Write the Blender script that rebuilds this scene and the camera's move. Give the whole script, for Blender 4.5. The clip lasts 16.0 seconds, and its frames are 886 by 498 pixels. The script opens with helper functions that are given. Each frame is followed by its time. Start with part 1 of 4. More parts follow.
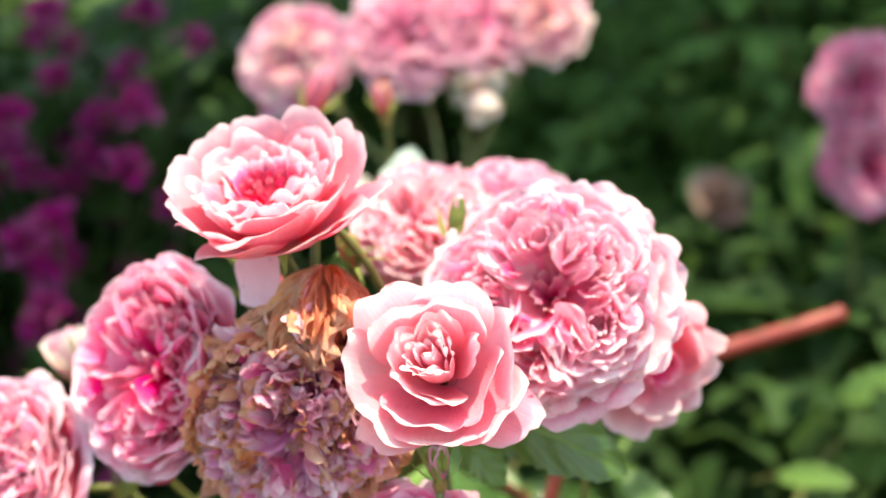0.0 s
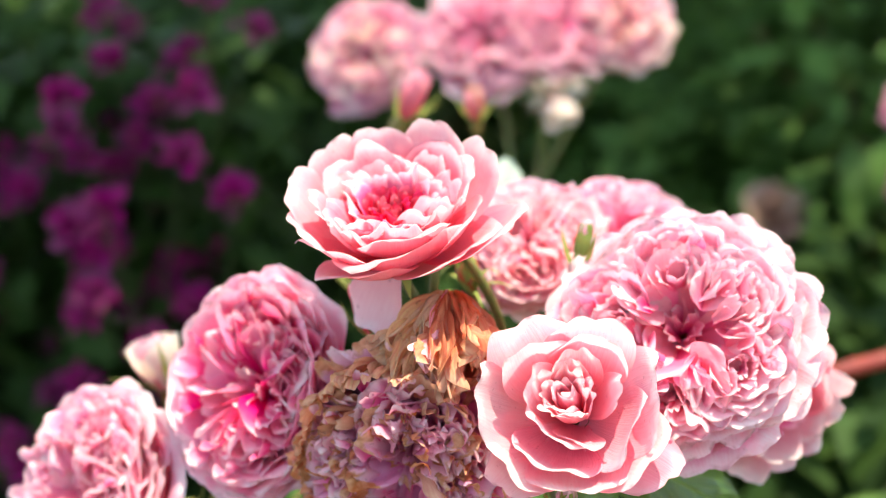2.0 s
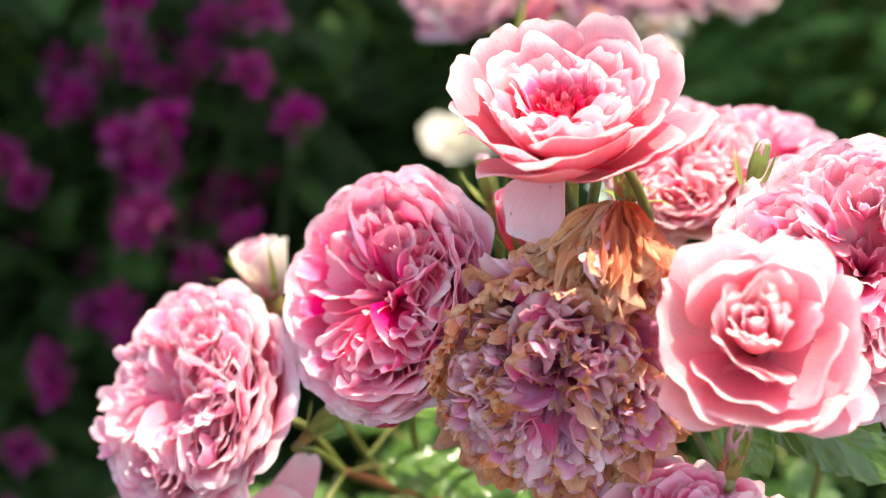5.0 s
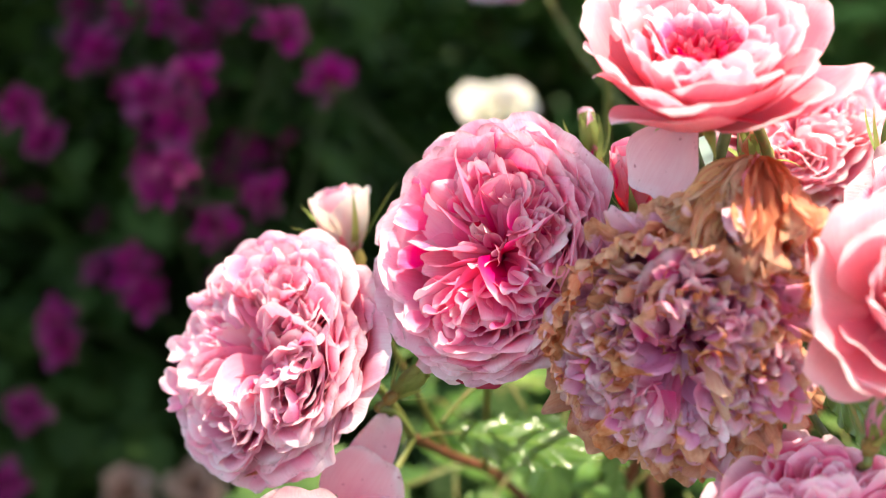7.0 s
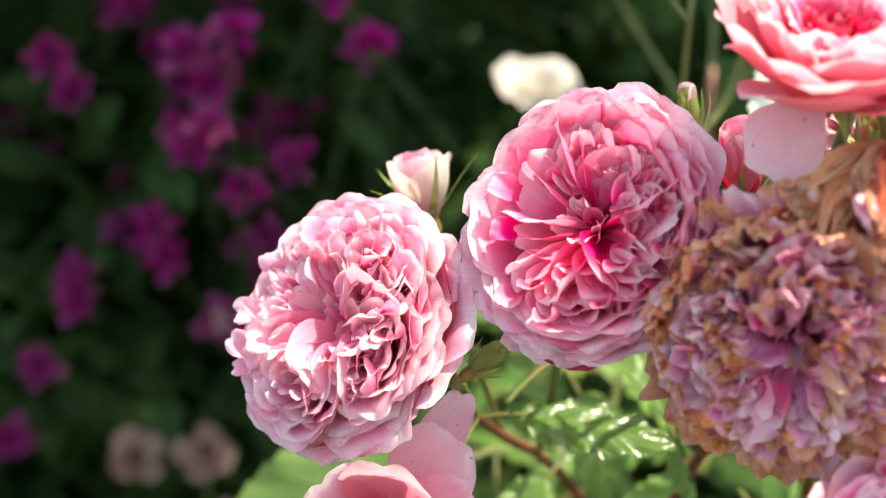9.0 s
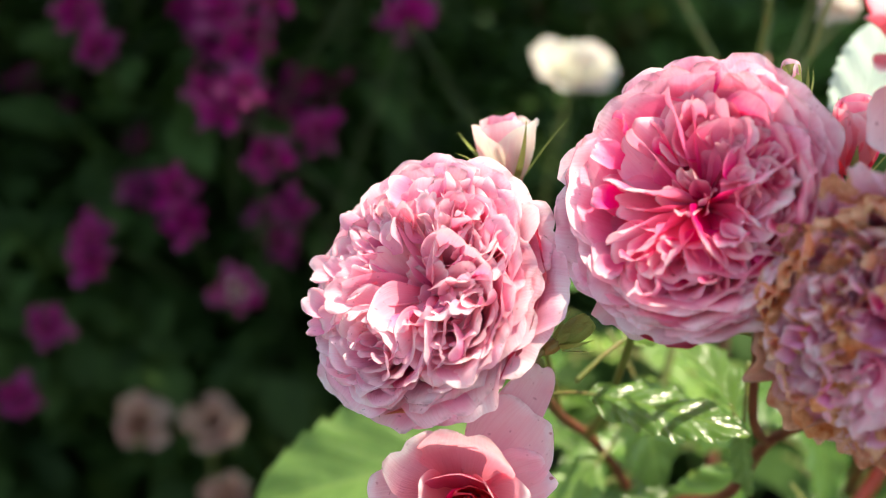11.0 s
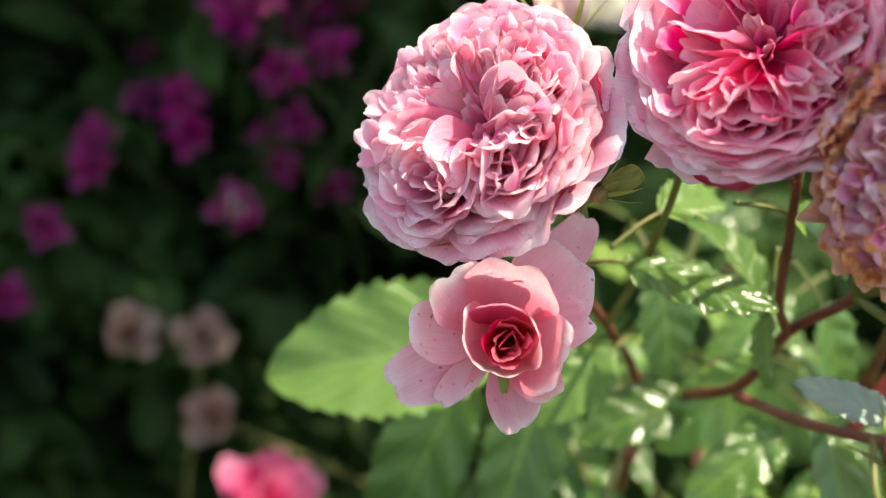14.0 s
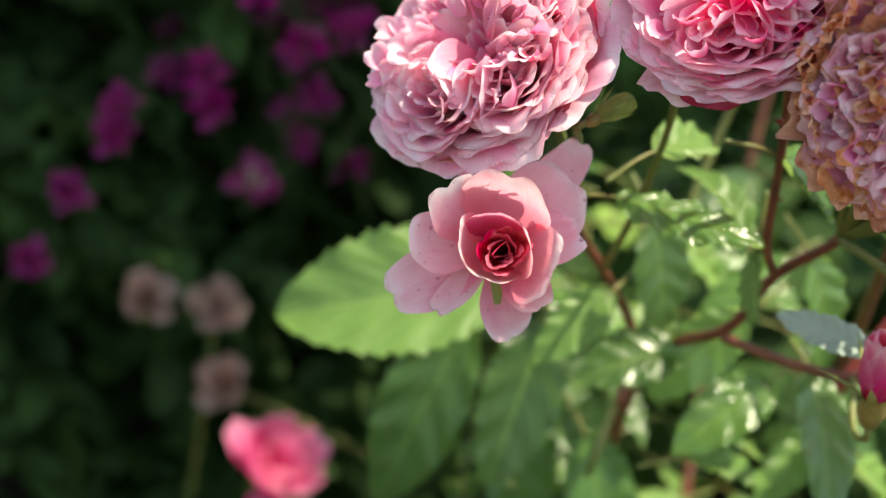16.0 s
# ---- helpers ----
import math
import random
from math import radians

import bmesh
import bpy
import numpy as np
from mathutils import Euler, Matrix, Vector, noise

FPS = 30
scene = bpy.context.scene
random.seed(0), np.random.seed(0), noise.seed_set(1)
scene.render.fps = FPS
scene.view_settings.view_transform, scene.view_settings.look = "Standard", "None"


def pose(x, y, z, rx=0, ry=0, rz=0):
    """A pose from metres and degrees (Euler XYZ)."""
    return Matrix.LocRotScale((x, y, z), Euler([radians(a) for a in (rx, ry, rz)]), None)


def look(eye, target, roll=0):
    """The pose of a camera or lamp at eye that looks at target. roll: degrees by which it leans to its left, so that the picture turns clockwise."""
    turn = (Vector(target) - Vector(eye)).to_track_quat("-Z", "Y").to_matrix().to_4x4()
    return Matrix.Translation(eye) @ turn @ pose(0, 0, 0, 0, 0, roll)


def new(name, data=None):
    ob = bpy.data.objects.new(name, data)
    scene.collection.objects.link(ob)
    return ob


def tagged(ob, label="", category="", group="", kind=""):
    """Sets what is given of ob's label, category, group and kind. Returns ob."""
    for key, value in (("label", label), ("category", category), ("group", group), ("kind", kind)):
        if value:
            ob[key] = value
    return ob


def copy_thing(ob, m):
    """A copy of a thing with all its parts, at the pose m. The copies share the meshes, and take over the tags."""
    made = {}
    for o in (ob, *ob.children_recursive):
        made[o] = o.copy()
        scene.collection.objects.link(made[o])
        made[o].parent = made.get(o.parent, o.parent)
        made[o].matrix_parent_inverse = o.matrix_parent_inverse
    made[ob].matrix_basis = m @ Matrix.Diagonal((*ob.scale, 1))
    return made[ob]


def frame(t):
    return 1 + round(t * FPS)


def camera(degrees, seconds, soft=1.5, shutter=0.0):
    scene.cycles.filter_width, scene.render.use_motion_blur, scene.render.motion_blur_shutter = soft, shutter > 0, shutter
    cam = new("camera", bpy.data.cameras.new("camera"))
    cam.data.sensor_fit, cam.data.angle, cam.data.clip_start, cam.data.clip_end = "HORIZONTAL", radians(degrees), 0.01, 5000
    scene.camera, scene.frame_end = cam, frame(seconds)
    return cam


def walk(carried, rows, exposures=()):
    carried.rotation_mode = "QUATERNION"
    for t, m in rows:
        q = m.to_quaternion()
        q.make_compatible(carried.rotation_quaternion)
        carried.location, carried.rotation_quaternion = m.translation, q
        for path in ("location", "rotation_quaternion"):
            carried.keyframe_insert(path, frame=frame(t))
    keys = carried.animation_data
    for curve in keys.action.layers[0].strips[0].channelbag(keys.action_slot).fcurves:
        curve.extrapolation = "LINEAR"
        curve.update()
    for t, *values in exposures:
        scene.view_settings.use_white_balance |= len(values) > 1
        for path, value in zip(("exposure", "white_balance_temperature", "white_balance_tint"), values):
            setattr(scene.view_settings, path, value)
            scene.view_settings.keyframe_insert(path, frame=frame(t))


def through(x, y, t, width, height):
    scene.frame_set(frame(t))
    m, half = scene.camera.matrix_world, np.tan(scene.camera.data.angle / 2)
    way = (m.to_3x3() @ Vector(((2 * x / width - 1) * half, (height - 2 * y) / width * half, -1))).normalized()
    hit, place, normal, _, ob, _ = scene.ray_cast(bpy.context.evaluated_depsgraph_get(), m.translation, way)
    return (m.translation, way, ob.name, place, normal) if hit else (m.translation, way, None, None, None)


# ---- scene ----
cam = camera(38.0, 16.0, soft=1.1)
cam.data.dof.use_dof = True
cam.data.dof.focus_distance = 0.384
cam.data.dof.aperture_fstop = 6.2
PATH = [
    (0, (0.042, 0.013, 0.988), (-0.087, 1.916, 0.388), -8.5),
    (0.5, (0.03, 0.018, 0.988), (-0.094, 1.926, 0.402), -7.8),
    (1, (0.017, 0.025, 0.992), (-0.1, 1.932, 0.401), -7.0),
    (1.5, (0.01, 0.033, 0.997), (-0.122, 1.934, 0.389), -6.5),
    (2, (0.001, 0.038, 0.998), (-0.139, 1.935, 0.38), -5.9),
    (2.5, (-0.014, 0.04, 0.995), (-0.14, 1.938, 0.377), -5.0),
    (3, (-0.029, 0.04, 0.989), (-0.134, 1.942, 0.38), -3.9),
    (3.5, (-0.04, 0.044, 0.988), (-0.141, 1.939, 0.357), -3.1),
    (4, (-0.044, 0.051, 0.982), (-0.164, 1.94, 0.338), -2.6),
    (6.5, (-0.079, 0.08, 0.959), (-0.207, 1.951, 0.263), 0.1),
    (7, (-0.094, 0.082, 0.954), (-0.199, 1.955, 0.261), 1.1),
    (7.5, (-0.107, 0.083, 0.951), (-0.19, 1.957, 0.257), 2.1),
    (8, (-0.114, 0.088, 0.949), (-0.202, 1.959, 0.246), 2.8),
    (8.5, (-0.119, 0.094, 0.947), (-0.213, 1.958, 0.23), 3.7),
    (9, (-0.125, 0.097, 0.943), (-0.214, 1.96, 0.222), 4.6),
    (11.5, (-0.166, 0.105, 0.924), (-0.208, 1.962, 0.181), 9.0),
    (12, (-0.174, 0.104, 0.919), (-0.196, 1.957, 0.168), 9.9),
    (12.5, (-0.177, 0.101, 0.913), (-0.194, 1.952, 0.156), 10.6),
    (13, (-0.177, 0.097, 0.906), (-0.193, 1.944, 0.138), 11.4),
    (13.5, (-0.178, 0.091, 0.896), (-0.177, 1.938, 0.13), 12.3),
    (14, (-0.173, 0.084, 0.884), (-0.181, 1.939, 0.135), 12.8),
    (14.5, (-0.165, 0.08, 0.88), (-0.197, 1.927, 0.113), 13.0),
    (15, (-0.163, 0.075, 0.874), (-0.196, 1.923, 0.11), 13.5),
    (15.5, (-0.162, 0.065, 0.869), (-0.193, 1.918, 0.117), 14.1),
    (16, (-0.159, 0.052, 0.865), (-0.202, 1.912, 0.132), 14.4),
]
walk(cam, [(t, look(eye, target, roll)) for t, eye, target, roll in PATH], exposures=[(0.0, 1.79, 8250, 0), (4.0, 1.80, 8300, 1), (7.5, 1.87, 8450, 4), (12.0, 1.59, 8400, 1), (16.0, 1.60, 8400, -1)])

# ---- world and sun ----
SUN = Vector((0.25, 0.04, 0.965)).normalized()
world = bpy.data.worlds.new("world")
scene.world = world
world.use_nodes = True
wn = world.node_tree.nodes
sky = wn.new("ShaderNodeTexSky")
sky.sky_type = "NISHITA"
sky.sun_disc = False
sky.sun_elevation = math.asin(SUN.z)
sky.sun_rotation = math.atan2(SUN.x, SUN.y)
wn["Background"].inputs["Strength"].default_value = 0.15
world.node_tree.links.new(sky.outputs[0], wn["Background"].inputs["Color"])
sun_data = bpy.data.lights.new("sun", "SUN")
sun_data.energy = 3.15
sun_data.angle = radians(0.5)
sun_data.color = (1.0, 0.96, 0.9)
sun_lamp = new("sun", sun_data)
sun_lamp.matrix_world = look(SUN * 20, (0, 0, 0))


# ---- materials ----
def rgb(h):
    """A linear colour from a six-digit sRGB one."""
    v = [int(h[k:k + 2], 16) / 255 for k in (0, 2, 4)]
    return tuple(c / 12.92 if c < 0.04045 else ((c + 0.055) / 1.055) ** 2.4 for c in v) + (1.0,)


class Nodes:
    """A short hand for node trees."""

    def __init__(self, name):
        self.mat = bpy.data.materials.new(name)
        self.mat.use_nodes = True
        self.tree = self.mat.node_tree
        self.tree.nodes.clear()
        self.out = self.add("ShaderNodeOutputMaterial")

    def add(self, kind, **values):
        n = self.tree.nodes.new(kind)
        for key, value in values.items():
            setattr(n, key, value)
        return n

    def link(self, a, b):
        self.tree.links.new(a, b)

    def mix(self, fac, a, b, blend="MIX"):
        n = self.add("ShaderNodeMix", data_type="RGBA", blend_type=blend)
        for sock, v in ((n.inputs[0], fac), (n.inputs[6], a), (n.inputs[7], b)):
            if isinstance(v, (float, int, tuple)):
                sock.default_value = v
            else:
                self.link(v, sock)
        return n.outputs[2]

    def math(self, op, a, b=0.0, clamp=False):
        n = self.add("ShaderNodeMath", operation=op, use_clamp=clamp)
        for sock, v in zip(n.inputs, (a, b)):
            if isinstance(v, (float, int)):
                sock.default_value = v
            else:
                self.link(v, sock)
        return n.outputs[0]

    def noise(self, vector, scale, detail=3.0, rough=0.55):
        n = self.add("ShaderNodeTexNoise")
        n.inputs["Scale"].default_value = scale
        n.inputs["Detail"].default_value = detail
        n.inputs["Roughness"].default_value = rough
        self.link(vector, n.inputs["Vector"])
        return n.outputs["Fac"]

    def ramp(self, fac, stops):
        n = self.add("ShaderNodeValToRGB")
        el = n.color_ramp.elements
        while len(el) < len(stops):
            el.new(0.5)
        for e, (p, c) in zip(el, stops):
            e.position = p
            e.color = c if len(c) == 4 else (*c, 1)
        self.link(fac, n.inputs[0])
        return n.outputs[0]


def stretched(nt, vector, scale):
    m = nt.add("ShaderNodeMapping")
    m.inputs["Scale"].default_value = scale
    nt.link(vector, m.inputs["Vector"])
    return m.outputs[0]


WHITE, BLACK = (1, 1, 1, 1), (0, 0, 0, 1)


def petal_material(name, base, mid, edge, through_light, spots=0.25, clear=0.64, spot_colour="a85560", vein=0.16, spot_size=620.0, rim_wear=0.45, dry=0.0, rough=0.44):
    """Thin petal tissue: deeper at the claw, pale at the rim, fine veins, speckles, light shining through."""
    nt = Nodes(name)
    uv = nt.add("ShaderNodeUVMap").outputs[0]
    ob = nt.add("ShaderNodeTexCoord").outputs["Object"]
    info = nt.add("ShaderNodeObjectInfo").outputs["Random"]
    sep = nt.add("ShaderNodeSeparateXYZ")
    nt.link(uv, sep.inputs[0])
    wob = nt.noise(ob, 130.0, 3.0)
    along = nt.math("ADD", sep.outputs[1], nt.math("MULTIPLY", nt.math("SUBTRACT", wob, 0.5), 0.35), True)
    half = tuple(0.62 * a + 0.38 * b for a, b in zip(rgb(mid), rgb(edge)))
    col = nt.ramp(along, [(0.05, rgb(base)), (0.60, rgb(mid)), (0.86, half), (0.99, rgb(edge))])
    veins = nt.noise(stretched(nt, uv, (46.0, 2.2, 1.0)), 1.0, 2.0)
    veinmask = nt.math("MULTIPLY", nt.ramp(veins, [(0.42, BLACK), (0.62, WHITE)]), vein)
    col = nt.mix(veinmask, col, nt.mix(1.0, col, rgb("f0a8c4"), "MULTIPLY"))
    blotch = nt.noise(ob, 55.0, 2.0)
    col = nt.mix(nt.math("MULTIPLY", nt.ramp(blotch, [(0.45, BLACK), (0.7, WHITE)]), 0.4), col, nt.mix(1.0, col, rgb("f3b4d4"), "MULTIPLY"))
    rim = nt.math("MULTIPLY", nt.ramp(sep.outputs[1], [(0.955, BLACK), (0.99, WHITE)]), nt.ramp(nt.noise(ob, 170.0, 2.0), [(0.5, BLACK), (0.62, WHITE)]))
    col = nt.mix(nt.math("MULTIPLY", rim, rim_wear), col, rgb(spot_colour))
    vor = nt.noise(ob, spot_size, 1.0)
    spot = nt.math("MULTIPLY", nt.ramp(vor, [(0.70, BLACK), (0.76, WHITE)]), spots)
    col = nt.mix(spot, col, rgb(spot_colour))
    if dry > 0:
        d = nt.noise(ob, 95.0, 4.0)
        dm = nt.math("MULTIPLY", nt.ramp(nt.math("ADD", d, nt.math("MULTIPLY", nt.math("SUBTRACT", sep.outputs[1], 0.72), 0.75)), [(0.54, BLACK), (0.62, WHITE)]), dry)
        col = nt.mix(dm, col, nt.ramp(nt.noise(ob, 300.0), [(0.3, rgb("c2764e")), (0.7, rgb("f2c6a2"))]))
    hsv = nt.add("ShaderNodeHueSaturation")
    nt.link(col, hsv.inputs["Color"])
    nt.link(nt.math("ADD", nt.math("MULTIPLY", info, 0.22), 0.88), hsv.inputs["Value"])
    nt.link(nt.math("ADD", nt.math("MULTIPLY", nt.math("FRACT", nt.math("MULTIPLY", info, 7.31)), 0.3), 0.85), hsv.inputs["Saturation"])
    col = hsv.outputs[0]
    bump = nt.add("ShaderNodeBump")
    bump.inputs["Strength"].default_value = 0.28
    bump.inputs["Distance"].default_value = 0.0006
    nt.link(nt.math("ADD", veins, nt.math("MULTIPLY", nt.noise(ob, 420.0, 3.0), 0.6)), bump.inputs["Height"])
    bsdf = nt.add("ShaderNodeBsdfPrincipled")
    nt.link(col, bsdf.inputs["Base Color"])
    bsdf.inputs["Roughness"].default_value = rough
    bsdf.inputs["Specular IOR Level"].default_value = 0.3
    nt.link(bump.outputs[0], bsdf.inputs["Normal"])
    tr = nt.add("ShaderNodeBsdfTranslucent")
    nt.link(nt.mix(0.5, col, nt.mix(1.0, col, rgb(through_light), "MULTIPLY")), tr.inputs["Color"])
    nt.link(bump.outputs[0], tr.inputs["Normal"])
    mixer = nt.add("ShaderNodeMixShader")
    mixer.inputs[0].default_value = clear - 0.14 - 0.05 * dry
    nt.link(bsdf.outputs[0], mixer.inputs[1])
    nt.link(tr.outputs[0], mixer.inputs[2])
    nt.link(mixer.outputs[0], nt.out.inputs[0])
    return nt.mat


def leaf_material(name, dark, light, glow, gloss=0.35, vein=0.5, through=0.35, spec=0.45):
    """A rose leaf: veined blade, slight gloss, light shining through."""
    nt = Nodes(name)
    uv = nt.add("ShaderNodeUVMap").outputs[0]
    ob = nt.add("ShaderNodeTexCoord").outputs["Object"]
    isl = nt.add("ShaderNodeNewGeometry").outputs["Random Per Island"]
    info = nt.add("ShaderNodeObjectInfo").outputs["Random"]
    pick = nt.math("FRACT", nt.math("ADD", isl, info))
    sep = nt.add("ShaderNodeSeparateXYZ")
    nt.link(uv, sep.inputs[0])
    across = nt.math("ABSOLUTE", nt.math("SUBTRACT", sep.outputs[0], 0.5))
    slant = nt.math("SUBTRACT", nt.math("MULTIPLY", sep.outputs[1], 9.0), nt.math("MULTIPLY", across, 7.0))
    rib = nt.math("ABSOLUTE", nt.math("SUBTRACT", nt.math("FRACT", slant), 0.5))
    ribs = nt.ramp(rib, [(0.0, WHITE), (0.12, BLACK)])
    mid = nt.ramp(across, [(0.0, WHITE), (0.03, BLACK)])
    veins = nt.math("MAXIMUM", nt.math("MULTIPLY", ribs, 0.6), mid)
    base = nt.mix(nt.ramp(nt.math("ADD", nt.math("MULTIPLY", nt.noise(ob, 60.0, 3.0), 0.5), nt.math("MULTIPLY", pick, 0.5)), [(0.25, BLACK), (0.75, WHITE)]), rgb(dark), rgb(light))
    col = nt.mix(nt.math("MULTIPLY", veins, vein * 0.6), base, rgb(glow))
    bump = nt.add("ShaderNodeBump")
    bump.inputs["Strength"].default_value = 0.5
    bump.inputs["Distance"].default_value = 0.001
    nt.link(nt.math("SUBTRACT", nt.noise(ob, 260.0, 2.0), nt.math("MULTIPLY", veins, 1.5)), bump.inputs["Height"])
    bsdf = nt.add("ShaderNodeBsdfPrincipled")
    nt.link(col, bsdf.inputs["Base Color"])
    bsdf.inputs["Roughness"].default_value = gloss
    bsdf.inputs["Specular IOR Level"].default_value = spec
    nt.link(bump.outputs[0], bsdf.inputs["Normal"])
    tr = nt.add("ShaderNodeBsdfTranslucent")
    nt.link(nt.mix(0.6, col, rgb(glow)), tr.inputs["Color"])
    mixer = nt.add("ShaderNodeMixShader")
    mixer.inputs[0].default_value = through
    nt.link(bsdf.outputs[0], mixer.inputs[1])
    nt.link(tr.outputs[0], mixer.inputs[2])
    nt.link(mixer.outputs[0], nt.out.inputs[0])
    return nt.mat


def rough_material(name, stops, scale, rough=0.8, depth=0.002, fine=8.0):
    """Bark, soil and the like: a ramp over noise at two scales, with relief."""
    nt = Nodes(name)
    ob = nt.add("ShaderNodeTexCoord").outputs["Object"]
    n = nt.math("ADD", nt.math("MULTIPLY", nt.noise(ob, scale, 4.0), 0.6), nt.math("MULTIPLY", nt.noise(ob, scale * fine, 3.0), 0.4))
    col = nt.ramp(n, [(p, rgb(c)) for p, c in stops])
    bump = nt.add("ShaderNodeBump")
    bump.inputs["Strength"].default_value = 0.6
    bump.inputs["Distance"].default_value = depth
    nt.link(n, bump.inputs["Height"])
    bsdf = nt.add("ShaderNodeBsdfPrincipled")
    nt.link(col, bsdf.inputs["Base Color"])
    bsdf.inputs["Roughness"].default_value = rough
    nt.link(bump.outputs[0], bsdf.inputs["Normal"])
    nt.link(bsdf.outputs[0], nt.out.inputs[0])
    return nt.mat


PINK_PALE = petal_material("petal_pale_pink", "f78aa8", "fbbace", "fef2f6", "ffc4d0", 0.35)
PINK = petal_material("petal_pink", "ee5c9c", "f6a0c6", "fdecf2", "ffa4c8", 0.3)
PINK_WARM = petal_material("petal_warm_pink", "f5809e", "f9aabe", "fdecf0", "ffacba", 0.25, 0.72)
PINK_DEEP = petal_material("petal_deep_pink", "e82878", "f062a2", "fad0e0", "ff74a8", 0.2)
PINK_BLUSH = petal_material("petal_blush_pink", "f8a6ba", "fdd0da", "fff6f7", "ffc0cc", 0.2, 0.72)
CRIMSON = petal_material("petal_crimson", "d0103e", "e02e5e", "ea6488", "ff4068", 0.1, 0.62)
MAUVE = petal_material("petal_mauve", "ec62a2", "f5a4c8", "fce6ee", "fcb0d0", 0.4, 0.64, "8a4a60", dry=0.06)
MAUVE_PALE = petal_material("petal_pale_mauve", "f080b0", "f8bcd6", "fef0f6", "fcc0dc", 0.45, 0.66, "a85a78", dry=0.08)
WITHERED = petal_material("petal_withered_mauve", "d25a96", "ecaed2", "fae8f2", "fcaccc", 0.4, 0.68, "7a4a48", dry=1.0, rough=0.5)
DRIED = petal_material("petal_dried_brown", "dea676", "efc898", "f8e2c4", "f8b878", 0.5, 0.62, "7a4a2a", vein=0.6, dry=0.45, rough=0.7)
RUST = petal_material("petal_rusty_orange", "cc7658", "e0a080", "efceb2", "f8a880", 0.4, 0.62, "7a3a28", vein=0.6, dry=0.35, rough=0.65)
PINK_SPECKLED = petal_material("petal_speckled_pink", "f494a8", "f8bccb", "fbe4ec", "ff98ac", 0.7, 0.55, "b84a68", spot_size=330.0)
RED_EDGED = petal_material("petal_red_edged", "f0b0c4", "e88aa8", "c0506e", "ff90a8", 0.4)
DUSTY = petal_material("petal_dusty_mauve", "d47ea4", "e6a8c4", "f2d2e0", "f4acc8", 0.1)
ROSY = petal_material("petal_rose_magenta", "dc5494", "ea84b4", "f4b4d0", "f884b8", 0.1)
# Cream-pink petals darkened and dulled to stand in for deep shade.
SHADED_BEIGE = petal_material("petal_shaded_beige", "9c7464", "b4988a", "c8b2a4", "e0a090", 0.5)
WHITISH = petal_material("petal_white", "e6e8d6", "f0f2e6", "f6f8f0", "fff4e4", 0.1)
MAGENTA = petal_material("petal_magenta", "8e1464", "a62079", "b83c90", "cc309c", 0.1)
VIOLET = petal_material("petal_violet", "78165e", "921c70", "a43480", "b83298", 0.1)
CREAM = petal_material("petal_cream", "ecd2c0", "f3e4da", "f8f2ec", "ffe8d4", 0.2)
LEAF = leaf_material("rose_leaf", "335424", "5c843e", "b0ce74", 0.27, 0.9, 0.48, 0.9)
# Darker copy of the rose leaf, for leaves that hang in shade.
LEAF_SHADED = leaf_material("rose_leaf_shaded", "27431d", "466a30", "94b65e", 0.34, 0.8, 0.36, 0.6)
LEAF_FRESH = leaf_material("young_leaf", "4e7034", "7a9c50", "b4cc82", 0.4, through=0.45)
LEAF_BACK = leaf_material("bush_leaf", "405c30", "648a48", "9abc6c", 0.6, 0.3, 0.42, 0.2)
# Greens darkened to stand in for the deep shade behind the roses.
LEAF_BACK_SHADED = leaf_material("back_leaf_shaded", "22361a", "385228", "5a783e", 0.65, 0.3, 0.35, 0.15)
# Grey-blue leaf; its pale tone also serves for one sunlit leaf.
LEAF_BLUE = leaf_material("grey_and_sunlit_leaf", "8a9c94", "a8b8b0", "c8d4c8", 0.6, 0.5, 0.25)
SEPAL = leaf_material("sepal_green", "74843e", "a0aa5c", "ccd086", 0.5, 0.3, 0.35)
CALYX = rough_material("calyx", [(0.3, "5a5a2c"), (0.5, "7d6a38"), (0.7, "94713f")], 120.0, 0.5, 0.0006)
STEM = rough_material("green_stem", [(0.3, "4f622c"), (0.55, "6a6a36"), (0.75, "84543a")], 60.0, 0.5, 0.0006)
DARK_STEM = rough_material("dark_green_stem", [(0.3, "1e2c14"), (0.7, "35481f")], 60.0, 0.7, 0.0006)
CANE = rough_material("red_brown_cane", [(0.3, "482219"), (0.5, "6a3527"), (0.72, "855039")], 70.0, 0.45, 0.0008)
CANE_RED = rough_material("red_cane", [(0.3, "4a120d"), (0.5, "76221a"), (0.72, "8c362a")], 50.0, 0.4, 0.0008)
SOIL = rough_material("garden_soil", [(0.3, "1c150f"), (0.5, "33271b"), (0.7, "4a3b2a")], 9.0, 0.95, 0.02)
GRASS = rough_material("lawn", [(0.3, "1e2e12"), (0.5, "30471c"), (0.7, "48602c")], 3.0, 0.9, 0.02, 30.0)

# ---- building helpers ----
rnd = random.Random(7)


